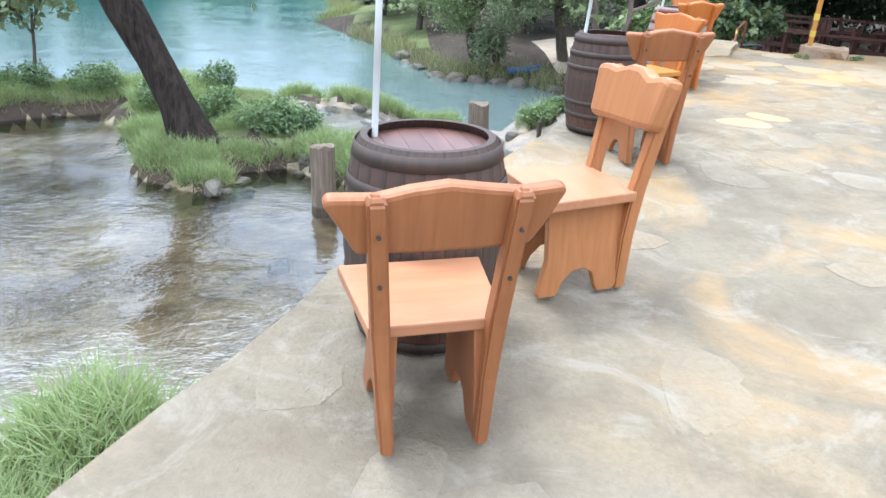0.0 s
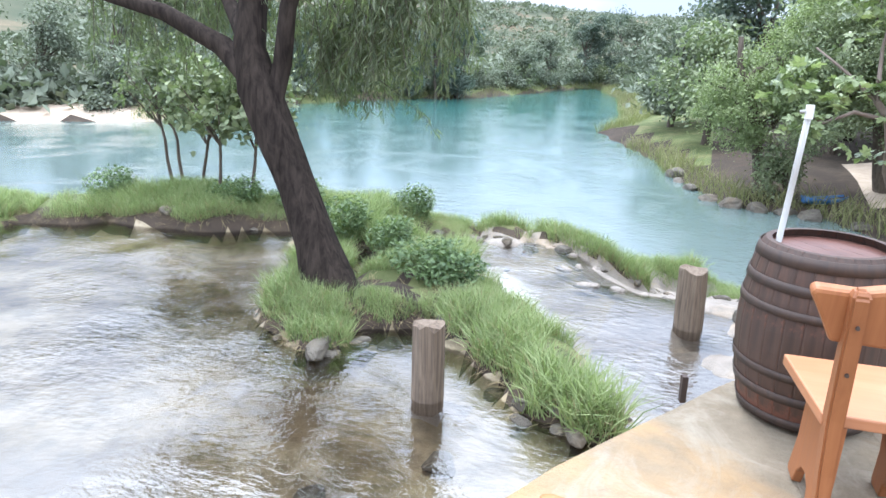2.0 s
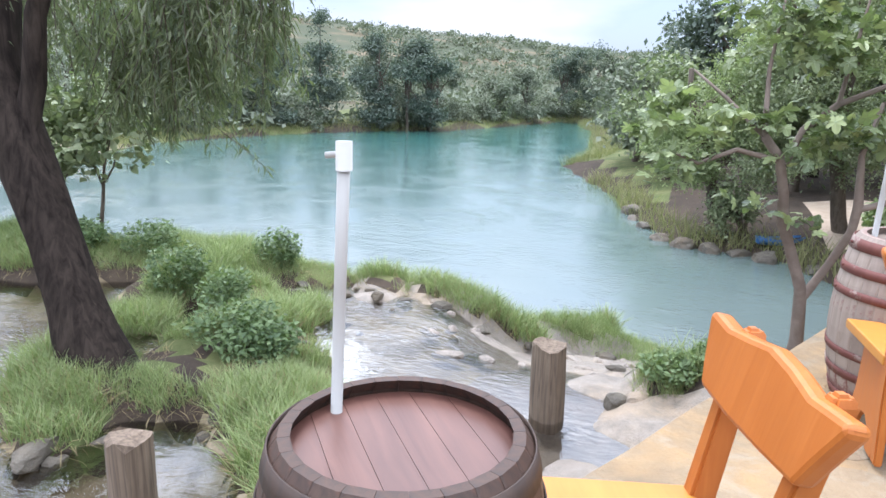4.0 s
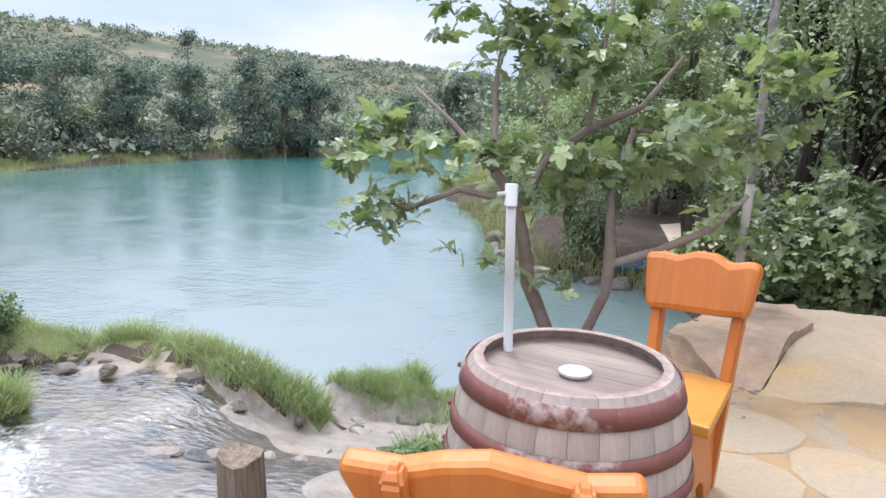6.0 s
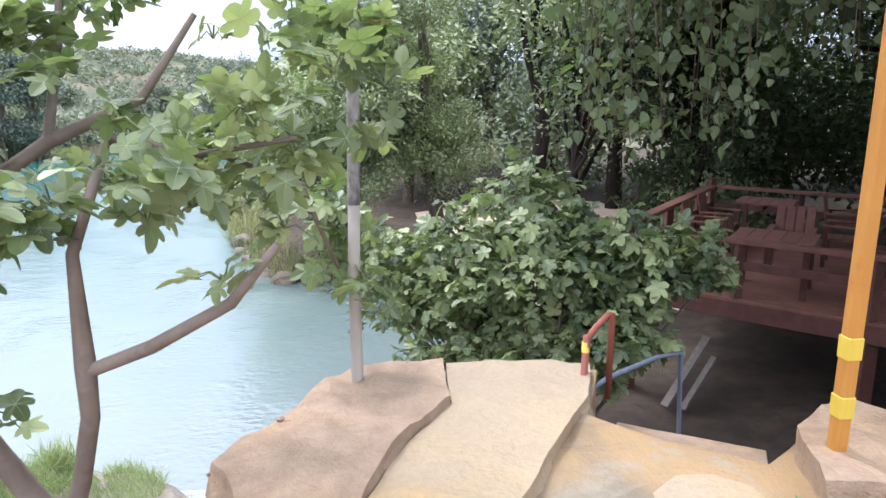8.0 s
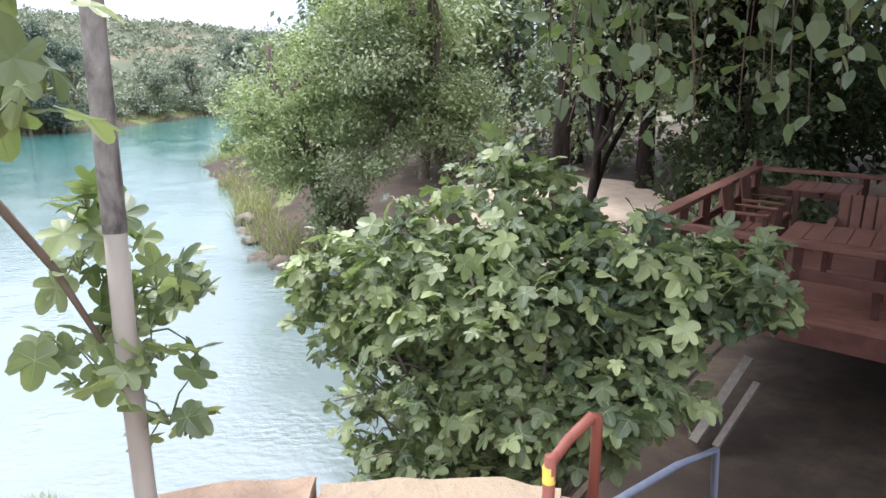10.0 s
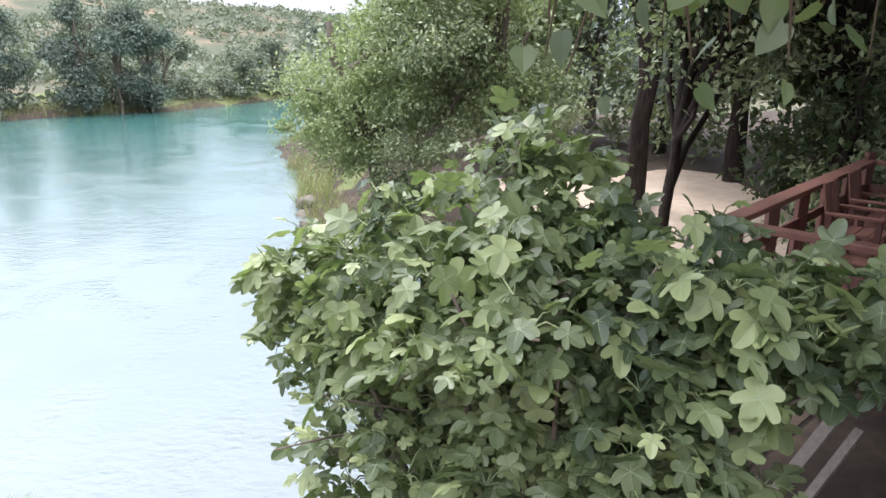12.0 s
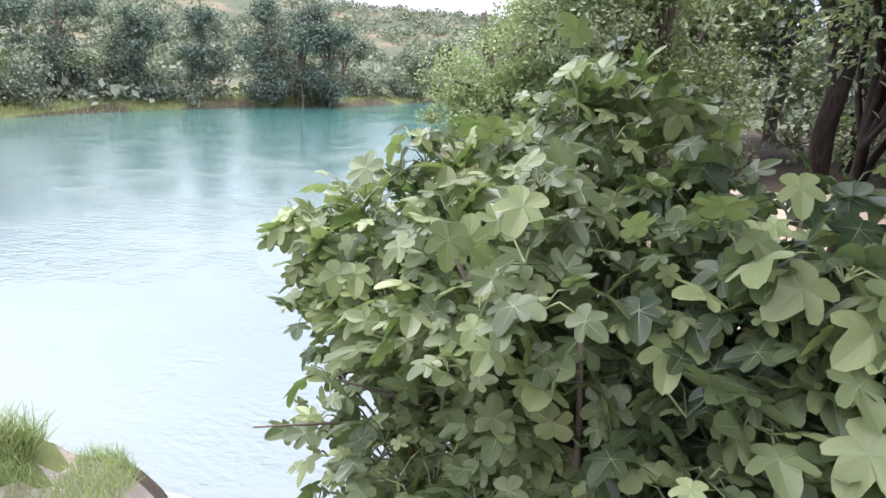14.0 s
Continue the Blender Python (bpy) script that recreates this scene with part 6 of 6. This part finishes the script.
for k in range(9):
    t = k / 8
    half = 0.42 * math.sin(math.pi * (0.12 + 0.80 * t)) ** 0.7
    x = -1.1 + 2.2 * t
    rows.append([bm.verts.new((x, yy * half, zz + 0.10 * (2 * t - 1) ** 2)) for yy, zz in ((-1, 0.34), (-0.75, 0.08), (0, 0.0), (0.75, 0.08), (1, 0.34), (0.92, 0.34), (0.68, 0.12), (0, 0.05), (-0.68, 0.12), (-0.92, 0.34))])
for a, b in zip(rows, rows[1:]):
    for q in range(10):
        bm.faces.new((a[q], a[(q + 1) % 10], b[(q + 1) % 10], b[q]))
bm.faces.new(rows[0][::-1])
bm.faces.new(rows[-1])
part("hull", bm, M_BLUE, boat, "", True)
boat.scale = (0.6, 0.6, 0.6)
part("thwart", beam((0, -0.36, 0.26), (0, 0.36, 0.26), 0.2, 0.03), M_PLANK, boat, "grey plank seat")

# ---- twigs that hang from the tree over the terrace ----
rg = np.random.default_rng(91)
pt = tree("poplar_tree", (0, 0, 0), "poplar reaching over the terrace, hanging broad leaves, mostly unseen crown added for shade")
runs = [([(10.2, 11.4, -1.8), (10.1, 11.4, 0.5), (9.9, 11.3, 2.4), (9.5, 11.2, 4.0), (8.8, 11.0, 5.2)], [0.30, 0.26, 0.22, 0.16, 0.10]), ([(9.9, 11.3, 2.6), (9.0, 11.0, 3.4), (8.0, 10.8, 3.8), (7.0, 10.7, 3.7), (6.3, 10.8, 3.4)], [0.11, 0.08, 0.055, 0.035, 0.02]), ([(9.7, 11.3, 3.0), (9.0, 11.9, 3.6), (8.0, 12.3, 3.9), (7.0, 12.4, 3.7)], [0.09, 0.06, 0.04, 0.02])]
tubes("trunk", runs, M_BARK, pt, "dark trunk and boughs", 10, 0.2)
lp, strands = [], []
for k in range(120):
    x, y = rg.uniform(6.2, 9.6), rg.uniform(10.35, 12.6)
    zt = 3.3 + 0.3 * rg.normal()
    low = 1.42 if k % 3 == 0 else 1.75
    ln = zt - low - rg.random() * 0.9
    if k % 7 == 0:
        x, y, ln = rg.uniform(6.35, 7.3), rg.uniform(10.7, 11.25), zt - rg.uniform(1.34, 1.50)
    ln = max(ln, 0.3)
    dx, dy = rg.normal() * 0.15, rg.normal() * 0.15
    strands.append(([(x + dx * t, y + dy * t, zt - ln * t) for t in (0, 0.5, 1.0)], [0.0035, 0.003, 0.002]))
    m = int(ln * 15)
    t = rg.random(m) ** 0.7
    lp.append(np.stack([x + dx * t, y + dy * t, zt - ln * t], 1) + rg.normal(size=(m, 3)) * 0.06)
tubes("twig", strands, M_GREYBARK, pt, "thin hanging twigs", 4)["kind"] = "stuff"
lp = np.concatenate(lp)
n = len(lp)
yaw, pitch, roll, size = rg.random(n) * 6.283, -0.8 + rg.normal(size=n) * 0.6, rg.normal(size=n) * 1.0, 0.064 * (0.6 + 0.7 * rg.random(n))
R = rotations(yaw, pitch, roll)
order = np.argsort(lp[:, 0] + lp[:, 1])
me = fast_mesh("leaf", LEAF_HEART[0], LEAF_HEART[1], L_POPLAR)
for k in order[:220]:
    ob = link("leaf", me, pt)
    ob.matrix_basis = Matrix.Translation(lp[k]) @ Matrix(R[k].tolist()).to_4x4() @ Matrix.Diagonal((size[k], size[k], size[k], 1))
r = order[220:]
scatter("leaves", LEAF_HEART, lp[r], size[r], yaw[r], pitch[r], roll[r], L_POPLAR, pt)["kind"] = "stuff"
# most crown blobs lie out of view, added overhead to shade bush and deck
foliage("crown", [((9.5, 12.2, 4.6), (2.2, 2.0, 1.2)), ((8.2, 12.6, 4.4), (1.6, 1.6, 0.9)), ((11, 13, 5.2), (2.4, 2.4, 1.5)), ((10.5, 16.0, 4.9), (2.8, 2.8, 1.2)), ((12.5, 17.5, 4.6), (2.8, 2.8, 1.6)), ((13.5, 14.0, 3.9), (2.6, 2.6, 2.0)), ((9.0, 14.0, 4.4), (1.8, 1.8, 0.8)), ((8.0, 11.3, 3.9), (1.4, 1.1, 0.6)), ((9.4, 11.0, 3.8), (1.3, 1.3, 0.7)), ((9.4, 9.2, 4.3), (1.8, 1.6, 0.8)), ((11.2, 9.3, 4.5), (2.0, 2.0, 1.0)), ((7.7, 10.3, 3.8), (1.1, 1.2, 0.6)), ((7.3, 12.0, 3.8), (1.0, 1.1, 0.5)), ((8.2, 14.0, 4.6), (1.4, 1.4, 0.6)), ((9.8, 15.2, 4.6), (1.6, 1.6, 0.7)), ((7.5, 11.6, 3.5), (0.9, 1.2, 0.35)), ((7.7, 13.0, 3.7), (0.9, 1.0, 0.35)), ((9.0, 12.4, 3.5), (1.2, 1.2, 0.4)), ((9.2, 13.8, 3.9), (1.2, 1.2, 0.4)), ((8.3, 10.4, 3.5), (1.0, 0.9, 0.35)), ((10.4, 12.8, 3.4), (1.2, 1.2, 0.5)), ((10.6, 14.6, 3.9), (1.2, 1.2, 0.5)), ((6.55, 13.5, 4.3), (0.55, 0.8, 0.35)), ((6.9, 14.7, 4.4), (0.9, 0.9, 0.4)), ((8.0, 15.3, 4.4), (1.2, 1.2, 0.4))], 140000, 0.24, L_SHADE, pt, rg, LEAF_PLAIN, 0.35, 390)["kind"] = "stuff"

# far shore: dark trees, round shrubs, reeds
rg = np.random.default_rng(301)
spire = [((0, 0, 1.4), (1.5, 1.4, 1.3)), ((0.1, 0, 2.8), (1.5, 1.4, 1.3)), ((-0.1, 0, 4.2), (1.2, 1.2, 1.3)), ((0, 0, 5.6), (0.8, 0.8, 1.2)), ((0.1, 0, 6.9), (0.45, 0.45, 1.0)), ((0, 0, 7.9), (0.2, 0.2, 0.7))]
spire = [((c[0] * 1.15, c[1], c[2] * 1.18), (r[0] * 1.1, r[1], r[2] * 1.2)) for c, r in spire]
far_trees = [(-26.6, 55.2, 8.2, spire)]
for x, y, hgt, sp in ((-22.3, 57.5, 6.6, 2.1), (-20.2, 58.6, 6.3, 1.9), (-18.8, 60.5, 6.4, 1.9), (-30.5, 51.0, 5.0, 1.8), (-28.2, 50.0, 5.2, 2.0), (-30.5, 46.0, 6.0, 2.4), (-32.0, 41.5, 6.2, 2.6), (-29.2, 50.2, 3.0, 1.3), (-33.5, 37.0, 5.2, 2.4), (-12.6, 88.0, 6.5, 2.8), (-8.8, 90.0, 7.0, 3.0), (-16.5, 74.0, 3.6, 2.0), (-15.0, 80.0, 4.2, 2.2), (-29.5, 33.2, 2.6, 1.6), (-35.5, 33.0, 4.5, 2.4), (-40.0, 30.0, 5.5, 3.0), (-24.5, 62.5, 6.0, 2.6), (-20.5, 66.5, 5.5, 2.5), (-5.5, 84.0, 6.0, 3.0), (-2.0, 76.0, 6.0, 3.0), (1.0, 66.0, 6.0, 3.2), (2.5, 56.0, 6.5, 3.2)):
    far_trees.append((x, y, hgt * 1.3, blobs_round(rg, hgt * 1.3, sp * 1.2, -0.9, 13)))
for k, (x, y, hgt, bl) in enumerate(far_trees):
    z = float(land(np.array([x]), np.array([y]))[0][0])
    dark = k in (0, 1, 2, 3, 5, 6, 7, 10, 11)
    bank_tree("far_tree", (x, y, z - 0.1), hgt, bl, 9500, 0.21, L_FARDARK if dark else L_FAR, "tall dark pointed tree on the far shore" if k == 0 else ("dark rounded tree on the far shore" if dark else "grey-green tree on the far shore"), 0.14, seed=400 + k, group="trees on the far shore", clump=0.35, clumps=60)

# shrubs that close the far shore under the trees
rg = np.random.default_rng(305)
for k in range(34):
    q = rg.integers(24, 30)
    a, b = LAKE[q], LAKE[q + 1]
    f = rg.random()
    d = b - a
    nrm = np.array((d[1], -d[0])) / np.hypot(*d)
    x, y = a + d * f + nrm * rg.uniform(1.2, 4.0) * (1 if edge_distance(np.array([a[0] + d[0] * f + nrm[0]]), np.array([a[1] + d[1] * f + nrm[1]]), LAKE)[0] > 0 else -1)
    hgt, sp = rg.uniform(1.6, 3.2), rg.uniform(1.3, 2.1)
    z = float(land(np.array([x]), np.array([y]))[0][0])
    bank_tree("shore_shrub", (x, y, z - 0.1), hgt, blobs_round(rg, hgt, sp, -0.4, 7), 1500, 0.24, L_FAR if k % 3 else L_BANK, "rounded grey-green shrub on the far shore", 0.06, seed=600 + k, group="shrubs on the far shore", clump=0.3, clumps=40)

# scrub over the hillside
rng = np.random.default_rng(77)
n = 10500
ang = np.radians(rng.uniform(-42, 62, n))
rad = 48 + 260 * rng.random(n) ** 1.3
sxs, sys = 4 - rad * np.sin(ang), rad * np.cos(ang)
z, d, dt = land(sxs, sys)
ok = (d > 1.5) & (wave_noise(sxs, sys, 0.10, 12) > -0.55) & ~((sxs > 4) & (sys < 50))
sxs, sys, z = sxs[ok], sys[ok], z[ok]
big = 0.7 + 1.1 * rng.random(len(sxs)) ** 2
per = 36
base = np.repeat(np.stack([sxs, sys, z], 1), per, 0)
s = np.repeat(big, per)
dirs = rng.normal(size=(len(base), 3))
dirs /= np.linalg.norm(dirs, axis=1)[:, None]
dirs[:, 2] = np.abs(dirs[:, 2])
at = base + dirs * (s * (0.55 + 0.5 * rng.random(len(s))))[:, None] * np.array((1.15, 1.15, 1.0))
m = len(at)
ob = scatter("hillside_scrub", LEAF_PLAIN, at, s * 0.55 * (0.6 + 0.8 * rng.random(m)), rng.random(m) * 6.283, rng.normal(size=m) * 0.7, rng.normal(size=m) * 0.7, L_FAR)
tagged(ob, "grey-green scrub scattered over the dry hillside", "scrub", kind="stuff")

# reeds along the shores
rng = np.random.default_rng(78)
shore = []
pl = list(LAKE)
for a, b, cnt, w in [(pl[k], pl[k + 1], 900, 1.6) for k in (20, 21)] + [(pl[k], pl[k + 1], 700, 1.5) for k in range(22, 31)] + [(pl[k], pl[k + 1], 350, 0.7) for k in (14, 15, 16, 17, 18)]:
    t = rng.random(cnt)
    nx, ny = (b[1] - a[1]), -(b[0] - a[0])
    ln = math.hypot(nx, ny)
    off = rng.uniform(-0.3, w, cnt)
    shore.append(np.stack([a[0] + (b[0] - a[0]) * t + nx / ln * off, a[1] + (b[1] - a[1]) * t + ny / ln * off], 1))
shore = np.concatenate(shore)
z, d, dt = land(shore[:, 0], shore[:, 1])
ok = d > -0.4
ob = scatter("reeds", LEAF_BLADE, np.stack([shore[ok, 0], shore[ok, 1], np.maximum(z[ok], LAKE_Z) - 0.05], 1), np.clip(np.hypot(shore[ok, 0] - 4, shore[ok, 1]) / 26, 0.35, 0.8) * (0.5 + 0.6 * rng.random(ok.sum())), rng.random(ok.sum()) * 6.283, rng.normal(size=ok.sum()) * 0.25, rng.normal(size=ok.sum()) * 0.3, L_REED)
tagged(ob, "pale green reeds along the lake shore", "reeds", kind="stuff")

flagstones()
